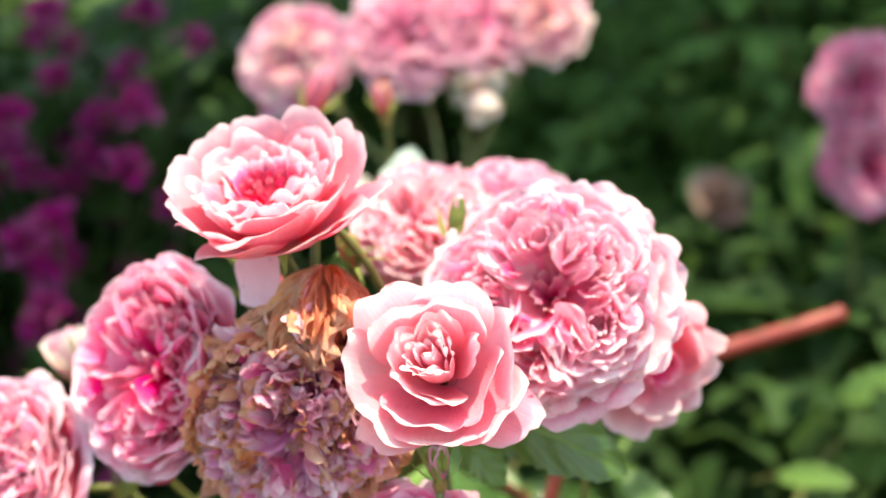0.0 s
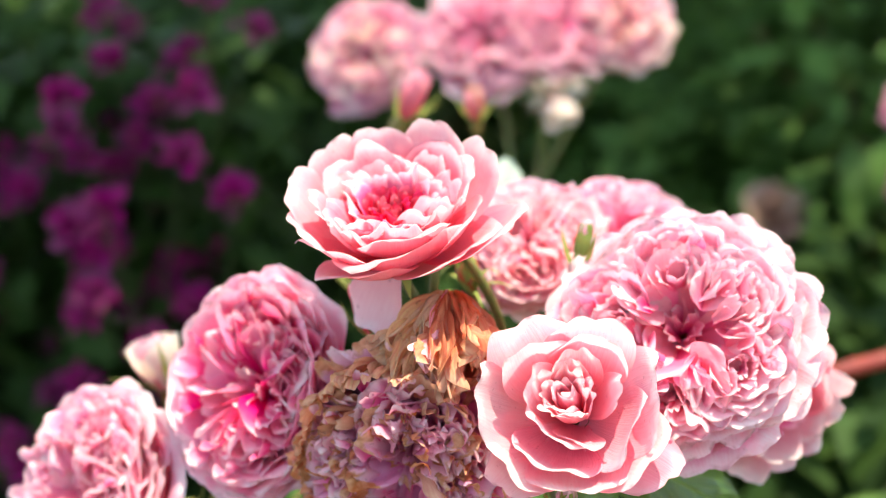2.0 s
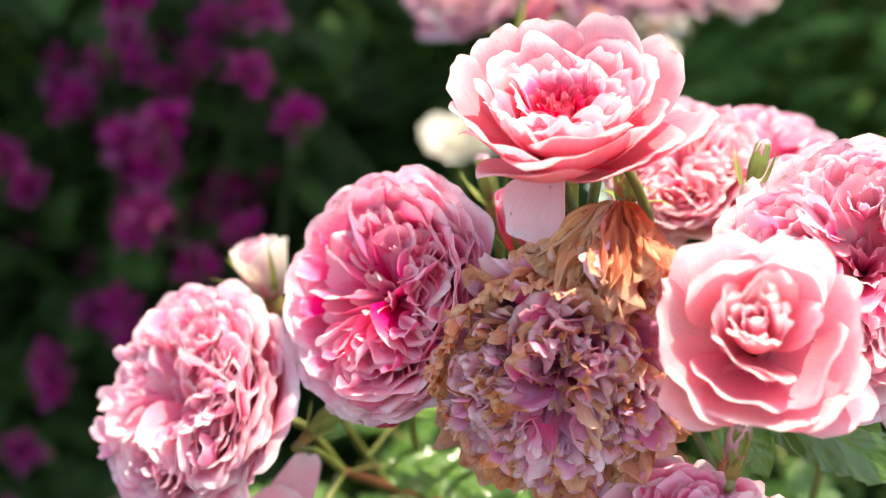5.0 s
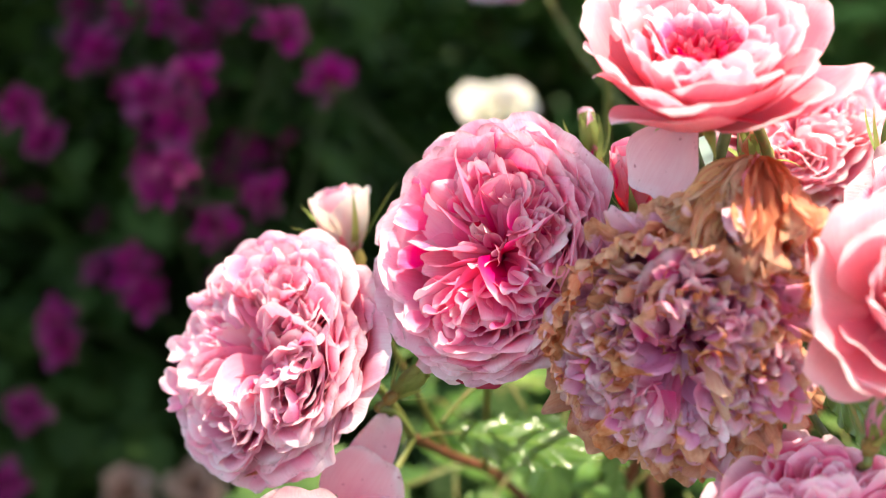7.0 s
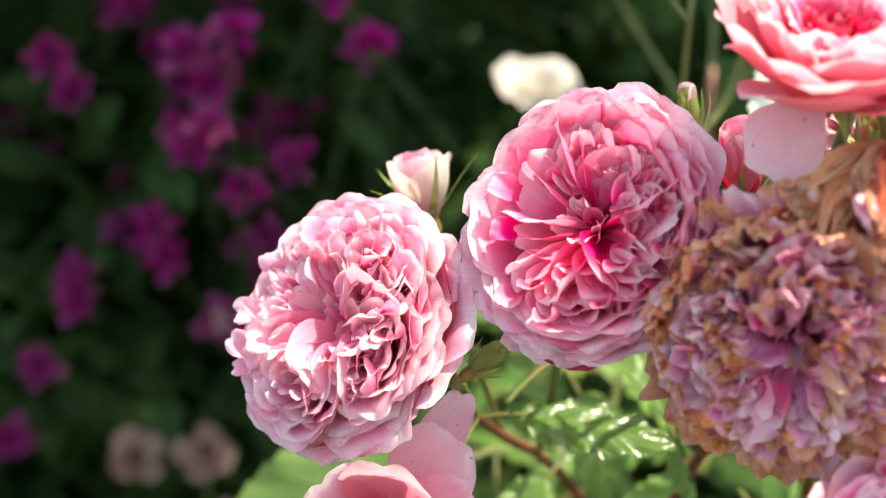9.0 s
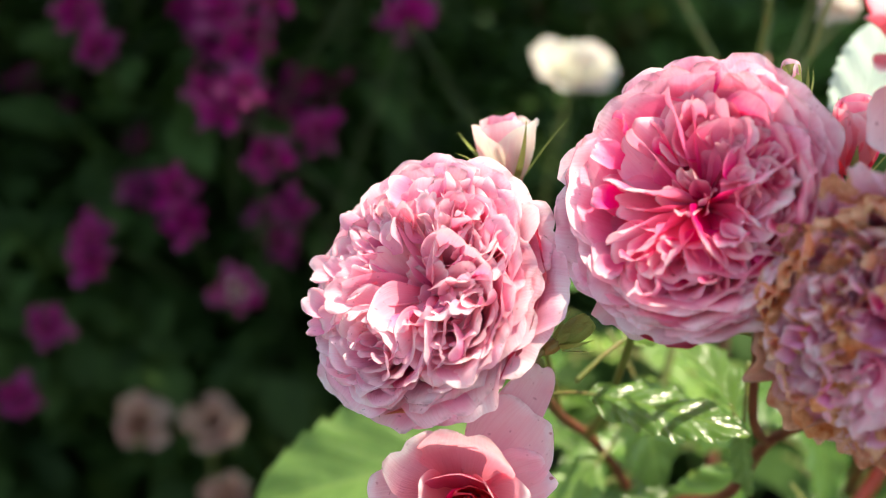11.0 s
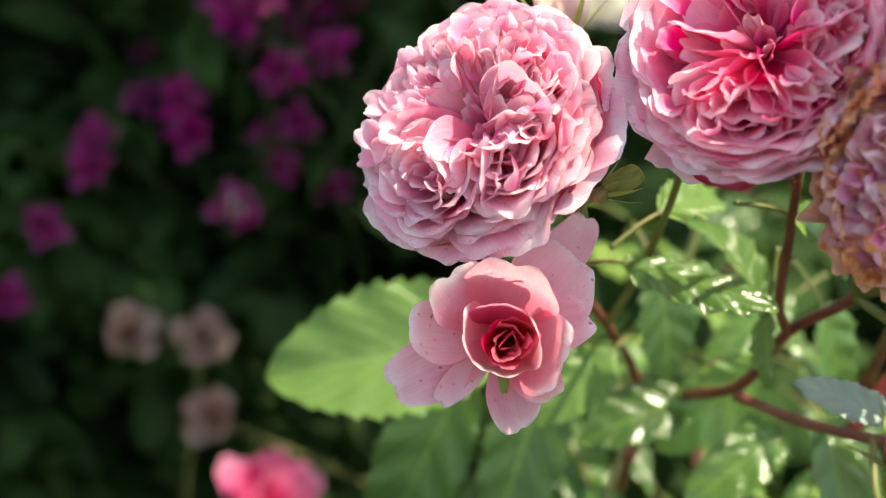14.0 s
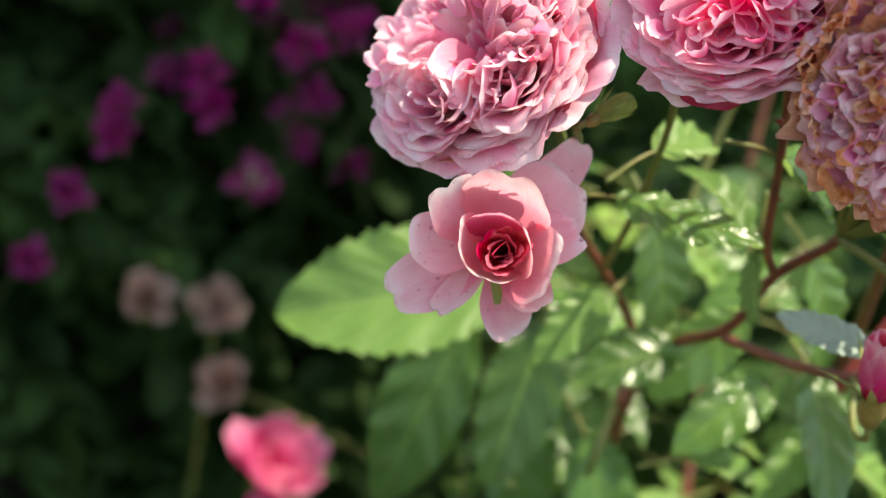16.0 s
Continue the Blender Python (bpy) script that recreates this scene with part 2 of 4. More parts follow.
def sheet(name, pts, mat, parent=None, label=""):
    """One mesh object from a grid of points (rows along v, columns along u), with its uv map."""
    nv, nu, _ = pts.shape
    me = bpy.data.meshes.new(name)
    idx = np.arange(nv * nu).reshape(nv, nu)
    quads = np.stack([idx[:-1, :-1], idx[:-1, 1:], idx[1:, 1:], idx[1:, :-1]], -1).reshape(-1, 4)
    me.from_pydata(pts.reshape(-1, 3).tolist(), [], quads.tolist())
    uv = np.stack(np.meshgrid(np.linspace(0, 1, nu), np.linspace(0, 1, nv)), -1).reshape(-1, 2)
    me.uv_layers.new(name="UVMap").data.foreach_set("uv", uv[quads.ravel()].ravel())
    me.shade_smooth()
    me.materials.append(mat)
    ob = new(name, me)
    if parent:
        ob.parent = parent
    if label:
        ob["label"] = label
    return ob


def part(name, bm, mat, parent=None, label=""):
    """Links a bmesh as one mesh object under a thing or a part."""
    me = bpy.data.meshes.new(name)
    bm.to_mesh(me)
    bm.free()
    me.shade_smooth()
    me.materials.append(mat)
    ob = new(name, me)
    if parent:
        ob.parent = parent
    if label:
        ob["label"] = label
    return ob


def tube_points(path, radii, seg=10, bumpy=0.0, seed=0):
    """Rings of points round a smooth way, for stems."""
    r = random.Random(seed)
    ctrl = [Vector(p) for p in path]
    pts, rad = [], []
    n = len(ctrl)
    for i in range(n - 1):
        p0, p1, p2, p3 = ctrl[max(i - 1, 0)], ctrl[i], ctrl[i + 1], ctrl[min(i + 2, n - 1)]
        for k in range(6 + (i == n - 2)):
            t = k / 6
            pts.append(0.5 * ((2 * p1) + (p2 - p0) * t + (2 * p0 - 5 * p1 + 4 * p2 - p3) * t * t + (3 * p1 - p0 - 3 * p2 + p3) * t ** 3))
            rad.append(radii[i] * (1 - t) + radii[i + 1] * t)
    rows = []
    side = None
    for i, p in enumerate(pts):
        d = (pts[min(i + 1, len(pts) - 1)] - pts[max(i - 1, 0)]).normalized()
        if side is None:
            side = d.orthogonal().normalized()
        side = (side - d * side.dot(d)).normalized()
        up = d.cross(side)
        rr = rad[i] * (1 + bumpy * r.uniform(-1, 1))
        rows.append([p + rr * (math.cos(a) * side + math.sin(a) * up) for a in np.linspace(0, 2 * math.pi, seg + 1)])
    cap0 = [[pts[0]] * (seg + 1)]
    cap1 = [[pts[-1]] * (seg + 1)]
    return np.array([[tuple(q) for q in row] for row in cap0 + rows + cap1])


def stem(name, path, radii, mat, parent=None, label="", seg=10, bumpy=0.05, seed=0):
    return sheet(name, tube_points(path, radii, seg, bumpy, seed), mat, parent, label)


def petal_points(phi, r0, z0, rt, zt, width, bow=20.0, curl=0.0, ruffle=0.0, waves=2.0, cup=1.0, notch=0.0, twist=0.0, crinkle=0.0, nv=13, nu=11, seed=0, claw=0.3, lip=0.0):
    """A petal in its flower's space: axis z, base at (r0, z0), tip at (rt, zt) in the plane of azimuth phi."""
    g = np.random.RandomState(seed)
    v = np.linspace(0, 1, nv)[:, None]
    u = np.linspace(-1, 1, nu)[None, :]
    dr, dz = rt - r0, zt - z0
    length = math.hypot(dr, dz) * (1 + 0.00008 * bow * bow)
    mean = math.atan2(dr, dz)
    # shorter towards the sides, so that the top is round
    reach = v * (1 - 0.15 * np.abs(u) ** 3.6 * v ** 0.8 - notch * np.exp(-(u / 0.16) ** 2) * v ** 3)
    nib = np.convolve(g.uniform(-1, 1, nu + 4), (0.1, 0.25, 0.3, 0.25, 0.1), 'valid')[None, :]
    reach = reach * (1 + 0.045 * nib * v ** 2 + g.uniform(-0.07, 0.07) * u * v)
    b = radians(bow)
    fine = np.linspace(0, 1, 41)
    lean = mean + b * (1 - 2 * fine) + radians(curl) * np.clip((fine - 0.62) / 0.38, 0, 1) ** 1.6 + radians(lip) * np.clip((fine - 0.84) / 0.16, 0, 1)
    rr = r0 + length * np.concatenate([[0], np.cumsum(np.sin((lean[1:] + lean[:-1]) / 2))]) / 40
    zz = z0 + length * np.concatenate([[0], np.cumsum(np.cos((lean[1:] + lean[:-1]) / 2))]) / 40
    R, Z, A = (np.interp(reach, fine, q) for q in (rr, zz, lean))
    s = np.clip(v / 0.62, 0, 1)
    half = width * (claw + (1 - claw) * (s * s * (3 - 2 * s))) * (1 - 0.22 * np.clip((v - 0.65) / 0.35, 0, 1) ** 2)
    rho = np.maximum(np.abs(R), 0.55 * width) / max(cup, 1e-3)
    th = np.clip(u * half / rho, -2.2, 2.2)
    tang = rho * np.sin(th)
    inw = rho * (1 - np.cos(th))
    ph = g.uniform(0, 6.28, 6)
    wave = np.sin(waves * math.pi * u + ph[0]) + 0.6 * np.sin(waves * 1.9 * math.pi * u + ph[1] + 3 * v) + 0.5 * np.sin(5 * v + ph[2] + 2 * u)
    off = ruffle * v ** 1.6 * (0.4 + 0.6 * np.abs(u)) * wave
    edge = ruffle * 0.28 * v ** 4 * np.sin(waves * 2.3 * math.pi * u + ph[3])
    if crinkle:
        c = sum(np.sin(k * 3.1 * u + ph[k % 6] + k * 2.3 * v) * np.cos(k * 2.7 * v + ph[(k + 2) % 6]) / k ** 0.7 for k in (1, 2, 3, 4))
        off = off + crinkle * c * (0.25 + v)
        tang = tang + crinkle * 0.6 * np.sin(5 * v + ph[4]) * v
    off = off + 0.014 * width * v * (np.sin(6 * u + ph[5]) + 0.35 * np.sin(13 * u + ph[4] + 2 * v)) * (0.4 + 0.6 * v)
    # tilted to one side, corners rolled back
    off = off + width * v ** 2 * (g.uniform(-0.12, 0.12) * u - g.uniform(0.0, 0.45) * np.clip(u - 0.5, 0, 1) * v - g.uniform(0.0, 0.45) * np.clip(-u - 0.5, 0, 1) * v)
    inw = inw + off
    nr, nz = -np.cos(A), np.sin(A)
    tr, tz = np.sin(A), np.cos(A)
    X = R + nr * inw + tr * edge
    Zp = Z + nz * inw + tz * edge
    Y = tang + 0 * X
    if twist:
        # turned about the line from base to tip
        ax = Vector((dr, 0, dz)).normalized()
        q = Matrix.Rotation(radians(twist), 3, ax)
        m = np.array(q)
        p = np.stack([X - r0, Y, Zp - z0], -1) @ m.T
        X, Y, Zp = p[..., 0] + r0, p[..., 1], p[..., 2] + z0
    c, sn = math.cos(phi), math.sin(phi)
    return np.stack([X * c - Y * sn, X * sn + Y * c, Zp], -1)


def frame_of(centre, axis, depth=0.0, spin=0.0):
    """A pose whose z is the flower's axis, with its base depth metres behind centre."""
    z = Vector(axis).normalized()
    x = Vector((1, 0, 0))
    x = (x - z * x.dot(z)).normalized()
    y = z.cross(x)
    m = Matrix((x, y, z)).transposed().to_4x4()
    return Matrix.Translation(Vector(centre) - z * depth) @ m @ pose(0, 0, 0, 0, 0, spin)


def empty(name, m, label, category, group=""):
    e = new(name)
    e.empty_display_size = 0.01
    e.matrix_world = m
    return tagged(e, label, category, group)


def lathe(profile, seg=16, wob=0.0, seed=0):
    """A turned grid of points from (radius, height) pairs."""
    r = random.Random(seed)
    rows = []
    for rad, z in profile:
        rows.append([(rad * math.cos(a) * (1 + wob * math.sin(3 * a + z * 90)), rad * math.sin(a), z) for a in np.linspace(0, 2 * math.pi, seg + 1)])
    return np.array(rows)


def sepal_points(phi, size, lean0, lean1, width, seed=0):
    pts = petal_points(phi, 0.003, 0.0, 0.003 + size * math.sin(radians((lean0 + lean1) / 2)), size * math.cos(radians((lean0 + lean1) / 2)), width, (lean0 - lean1) / 2, 0, 0.0006, 1.5, 0.6, nv=10, nu=5, seed=seed, claw=0.8)
    # narrow to a point
    mid = pts[:, 2:3, :]
    k = (1 - np.linspace(0, 1, 10) ** 1.4)[:, None, None]
    return mid + (pts - mid) * k


def calyx(thing, size, sepals=5, spread=110, seed=0, long=1.0):
    """The green cup under a flower, with its sepals."""
    cup = sheet("calyx", lathe([(0.0, -0.010 * size), (0.0035 * size, -0.009 * size), (0.0052 * size, -0.004 * size), (0.005 * size, 0.0), (0.006 * size, 0.002 * size)], 12), CALYX, thing)
    r = random.Random(seed)
    for k in range(sepals):
        sheet("sepal", sepal_points(k * 1.2566 + r.uniform(-0.2, 0.2), 0.020 * size * long * r.uniform(0.8, 1.15), 80, spread + r.uniform(-25, 25), 0.0035 * size, seed + k), SEPAL, cup)


def flower_stem(thing, m, way, radius=0.0017, mat=STEM, seed=0):
    """The stalk of a flower, from its base down a way of world points."""
    inv = m.inverted()
    pts = [Vector((0, 0, -0.006)), Vector((0, 0, -0.014))] + [inv @ Vector(p) for p in way]
    stem("stem", pts, [radius * 1.15] + [radius] * (len(pts) - 1), mat, thing, seed=seed)


def extra_petals(thing, R, H, extra, seed, lip=0.0, crinkle=0.0):
    """Single petals set by hand: azimuth, tip radius, tip height, half width, bow, curl, material, twist, ruffle."""
    for k, (phi, rt, zt, w, bow, curl, mat, tw, ru) in enumerate(extra):
        pts = petal_points(radians(phi), 0.12 * R, 0.02 * H, rt * R, zt * H, w * R, bow, curl, ru * R, 1.1, 0.7, 0.03, tw, crinkle * R, seed=seed * 991 + 500 + k, nv=19, nu=17, lip=lip, claw=0.5)
        sheet("petal", pts, mat, thing)


def rosette(name, label, centre, axis, radius, depth, mats, way, seed, quarters=4, whorl=13, guards=(8, 9, 9), spokes=16, ruffle=1.0, spin=0.0, crinkle=0.0, dome=0.25, turns=None, extra=(), group="roses of the bush", fine=1.0, sub=0.44, floor=12, reflex=0.0, crumple=0, even=1.0, guard_width=1.0):
    """A full old-fashioned rose: guard petals in a bowl, and inside it folded fans round a few side hearts.
    mats: heart, fans, spokes, guards from the inside out."""
    r = random.Random(seed)
    m = frame_of(centre, axis, depth, spin)
    thing = empty(name, m, label, "rose", group)
    R, H = radius, depth
    heart, fan, spoke, guard = mats
    nv, nu = max(7, int(16 * fine)), max(7, int(16 * fine))
    serial = seed * 977

    def put(pts, mat, place=None):
        if place is not None:
            pm = np.array(place)
            pts = pts @ pm[:3, :3].T + pm[:3, 3]
        sheet("petal", pts, mat, thing)

    # guard petals, outermost ring last
    for ring, n in enumerate(guards):
        f = (ring + 1) / len(guards)
        for k in range(n):
            serial += 1
            phi = (k + 0.5 * (ring % 2)) * 2 * math.pi / n + r.uniform(-0.2, 0.2)
            put(petal_points(phi, 0.12 * R, 0.10 * H * (1 - f), R * (0.74 + 0.28 * f) * r.uniform(0.95, 1.04), H * (1.04 - 0.34 * f) * r.uniform(0.93, 1.06), R * guard_width * r.uniform(0.44, 0.58), r.uniform(26, 38), r.uniform(5, 30) + reflex * f,
                             even * ruffle * R * r.uniform(0.02, 0.045), r.uniform(1.0, 2.2), r.uniform(0.7, 1.0), r.choice((0, 0.05, 0.1)), even * r.uniform(-10, 10), crinkle * R, nv, nu, serial, lip=r.uniform(0, 40)), guard[ring % len(guard)])
    # nested cups round the side hearts, open towards the middle
    ways = []
    for q in range(quarters):
        th = radians(turns[q]) if turns else (q + r.uniform(-0.18, 0.18)) * 2 * math.pi / quarters
        ways.append(th)
        rho = sub * R * r.uniform(0.88, 1.12)
        tilt = Matrix.Rotation(th, 4, "Z") @ Matrix.Translation((rho, 0, H * (0.48 + 0.25 * dome))) @ Matrix.Rotation(radians(r.uniform(4, 22)), 4, "Y")
        Rq, Hq = R * 0.50 * r.uniform(0.85, 1.1), H * (0.48 + 0.18 * dome)
        for layer, f in enumerate((0.14, 0.32, 0.52, 0.74, 1.0)):
            n = max(3, round((4, 4, 4, 5, 6)[layer] * whorl / 13))
            reach = math.pi if layer == 0 else radians(r.uniform(95, 130))
            swing = r.uniform(-0.25, 0.25)
            for k in range(n):
                serial += 1
                phi = swing + reach * (2 * (k + 0.5) / n - 1) + r.uniform(-0.12, 0.12)
                rt = Rq * f * r.uniform(0.92, 1.06)
                put(petal_points(phi, 0.3 * rt, -0.1 * Hq, rt, Hq * (0.92 + 0.10 * f - 0.26 * f * f) * r.uniform(0.92, 1.06), max(0.16 * Rq, rt * r.uniform(0.62, 0.85)), r.uniform(10, 22), r.uniform(-5, 25) + 0.6 * reflex * f * f,
                                 ruffle * Rq * r.uniform(0.012, 0.04), r.uniform(0.8, 1.8), r.uniform(0.75, 1.1), r.choice((0, 0.05, 0.1)), r.uniform(-9, 9), crinkle * R, nv, nu, serial, lip=r.uniform(0, 50)), (heart + fan)[k % 2] if layer == 0 else fan[(k + layer) % len(fan)], tilt)
    # broad petals that floor the bowl
    for k in range(floor):
        serial += 1
        put(petal_points(k * 2.39996, 0.06 * R, 0.4 * H, R * r.uniform(0.35, 0.75), H * r.uniform(0.75, 0.9) * (1 + 0.35 * dome), R * r.uniform(0.26, 0.36), r.uniform(10, 22), r.uniform(20, 50), ruffle * R * 0.03, 1.5, 0.6, 0.05, r.uniform(-20, 20), crinkle * R, nv, nu, serial), fan[k % len(fan)])
    # folded petals that stand on edge like pages, turned to the nearest side heart
    for k in range(spokes * 2):
        serial += 1
        phi = k * math.pi / spokes + r.uniform(-0.10, 0.10)
        off = min(((phi - w + math.pi) % (2 * math.pi) - math.pi for w in ways), key=abs)
        rt = R * r.uniform(0.42, 0.86)
        put(petal_points(phi, 0.07 * R, 0.38 * H, rt, H * (1.0 + dome * (1 - (rt / R) ** 2) * 0.8) * r.uniform(0.84, 0.98), R * r.uniform(0.18, 0.36), r.uniform(8, 20), r.uniform(-5, 25), ruffle * R * r.uniform(0.012, 0.035), r.uniform(0.9, 1.8),
                         r.uniform(0.6, 1.0), 0.05, max(-68, min(68, -off * 115)) + r.uniform(-10, 10), crinkle * R, nv, nu, serial, lip=r.uniform(0, 55), claw=0.45), spoke[k % len(spoke)])
    for k in range(7):
        serial += 1
        put(petal_points(k * 2.4, 0.03 * R, 0.4 * H, R * r.uniform(0.08, 0.2), H * r.uniform(0.75, 0.98), R * 0.10, 12, 20, R * 0.03, 2, 1.0, 0, r.uniform(-60, 60), crinkle * R, 9, 7, serial), heart[k % len(heart)])
    # small late petals scattered over the face
    for k in range(crumple):
        serial += 1
        f = (k + 0.5) / crumple
        ra = R * (0.15 + 0.62 * math.sqrt(f))
        za = H * (0.78 + 0.5 * dome * (1 - (ra / R) ** 2))
        lift = Matrix.Rotation(k * 2.39996 + r.uniform(-0.3, 0.3), 4, "Z") @ Matrix.Translation((ra, 0, za)) @ Matrix.Rotation(radians(r.uniform(-10, 45)), 4, "Y") @ Matrix.Rotation(r.uniform(-1.2, 1.2), 4, "Z")
        put(petal_points(0, 0.0, -0.05 * R, R * r.uniform(0.06, 0.18), R * r.uniform(0.12, 0.27), R * r.uniform(0.09, 0.18), r.uniform(5, 25), r.uniform(10, 60), R * r.uniform(0.008, 0.02), r.uniform(1.0, 2.0), r.uniform(0.5, 1.2), 0.06,
                         r.uniform(-30, 30), 0.4 * crinkle * R, 11, 11, serial, lip=r.uniform(0, 50), claw=0.5), (spoke + fan)[k % len(spoke + fan)], lift)
    extra_petals(thing, R, H, extra, seed, crinkle=0.35 * crinkle)
    calyx(thing, 1.0, seed=seed)
    flower_stem(thing, m, way, seed=seed)
    return thing, m


def cup_rose(name, label, centre, axis, radius, depth, rings, way, seed, spin=0.0, ruffle=1.0, extra=(), group="roses of the bush", sepals=True, lip=30.0, heart=None):
    """A cupped rose. rings: (petals, tip radius, tip height, half width, bow, curl, material) from the heart out, in radii and depths."""
    r = random.Random(seed)
    m = frame_of(centre, axis, depth, spin)
    thing = empty(name, m, label, "rose", group)
    R, H = radius, depth
    i = 0
    for ring, (n, rt, zt, w, bow, curl, mat, tw) in enumerate(rings):
        turn = r.uniform(0, 6.28)
        for k in range(n):
            i += 1
            phi = turn + k * 2 * math.pi / n + r.uniform(-0.9, 0.9) / n * 2
            a, b = rt * R * r.uniform(0.9, 1.08), zt * H * r.uniform(0.93, 1.05)
            pts = petal_points(phi, min(0.10 * R, 0.3 * a), 0.05 * H, a, b, w * R * r.uniform(0.88, 1.12), bow * r.uniform(0.8, 1.2), curl + r.uniform(-12, 14), ruffle * R * r.uniform(0.012, 0.035), r.uniform(1.0, 2.2), r.uniform(0.75, 1.0),
                               notch=r.choice((0, 0.05, 0.1)), twist=r.uniform(-1, 1) * tw, seed=seed * 991 + i, nv=18, nu=18, lip=lip * r.uniform(0.3, 1.5))
            if heart is not None and rt < 0.5:
                hm = np.array(Matrix.Translation((heart[0] * R, heart[1] * R, 0)) @ pose(0, 0, 0, heart[2], heart[3], 0))
                pts = pts @ hm[:3, :3].T + hm[:3, 3]
            sheet("petal", pts, mat, thing)
    extra_petals(thing, R, H, extra, seed, lip)
    if sepals:
        calyx(thing, 0.9, seed=seed)
    flower_stem(thing, m, way, seed=seed)
    return thing, m


def bud(name, label, base, axis, length, width, mats, seed, way=(), open_=0.15, sepal_spread=35, group="buds of the bush", sepal_long=1.0):
    """A closed bud: wrapped petals in a cup of sepals."""
    r = random.Random(seed)
    m = frame_of(base, axis, 0.0, r.uniform(0, 360))
    thing = empty(name, m, label, "rosebud", group)
    for i in range(7):
        s = i / 6
        pts = petal_points(i * 2.4, 0.12 * width, 0, width * (0.12 + open_ * s), length * (1 - 0.12 * s), width * 0.62, 26, 10 * s, 0.02 * width, 1.5, 1.0, nv=12, nu=11, seed=seed + i)
        sheet("petal", pts, mats[min(len(mats) - 1, int(s * len(mats)))], thing)
    k = length / 0.03
    cup = sheet("calyx", lathe([(0.0, -0.012 * k), (0.0035 * k, -0.011 * k), (0.0055 * k, -0.005 * k), (0.0045 * k, 0.001), (0.005 * k, 0.003 * k)], 12), CALYX, thing)
    for i in range(5):
        sheet("sepal", sepal_points(i * 1.2566 + r.uniform(-0.2, 0.2), 0.026 * k * sepal_long * r.uniform(0.85, 1.2), 40, sepal_spread + r.uniform(-25, 25), 0.0026 * k, seed * 3 + i), SEPAL, cup)
    if way:
        inv = m.inverted()
        pts = [Vector((0, 0, -0.010 * k)), Vector((0, 0, -0.018 * k))] + [inv @ Vector(p) for p in way]
        stem("stem", pts, [0.0013] * len(pts), STEM, thing, seed=seed)
    return thing


def leaf_points(length, width, fold=25.0, arch=30.0, teeth=11, curl=0.0, seed=0, nv=67, nu=11, saw_depth=0.13):
    """A toothed rose leaflet along +y from the origin, with z up."""
    g = np.random.RandomState(seed)
    v = np.linspace(0, 1, nv)[:, None]
    u = np.linspace(-1, 1, nu)[None, :]
    shape = np.clip(v, 0, 1) ** 0.55 * (1 - v) ** 0.72 * 1.62
    saw = 1 + saw_depth * (0.5 - ((v * teeth + 0.15 * np.sin(7 * v + g.uniform(0, 6))) % 1.0)) * (np.abs(u) > 0.95)
    x = u * width * 0.5 * shape * saw
    f = radians(fold)
    z = np.abs(x) * math.sin(f) + 0.0016 * np.sin(9 * math.pi * v - 6 * np.abs(u)) * np.abs(u)
    x = x * math.cos(f)
    z = z - curl * np.abs(u) ** 2 * width * shape * 0.5
    a = radians(arch) * v
    y = length * np.where(arch == 0, v, np.sin(a) / max(radians(arch), 1e-3))
    z = z * np.cos(a) - length * (1 - np.cos(a)) / max(radians(arch), 1e-3)
    z = z + 0.02 * length * np.sin(4 * v + g.uniform(0, 6)) * np.abs(u)
    return np.stack([x, y + 0 * x, z], -1)


def leaf_at(parent, tip_way, place, length, width, mat, seed, fold=20.0, arch=30.0, curl=0.0, up=(0, 0, 1), name="leaf", label=""):
    """A leaflet whose stalk end is at place, running along tip_way, upper side towards up."""
    y = Vector(tip_way).normalized()
    z = Vector(up)
    z = (z - y * z.dot(y)).normalized()
    x = y.cross(z)
    m = Matrix((x, y, z)).transposed().to_4x4()
    m.translation = Vector(place)
    ob = sheet(name, leaf_points(length, width, fold, arch, curl=curl, seed=seed), mat, parent, label)
    ob.matrix_local = m
    stem("stalk", [(0, 0.004, 0.0), (0.0005, -0.008, -0.0012), (0.002, -0.022, -0.006)], [0.0007, 0.0008, 0.0011], STEM, ob, seg=6, bumpy=0.0)
    return ob


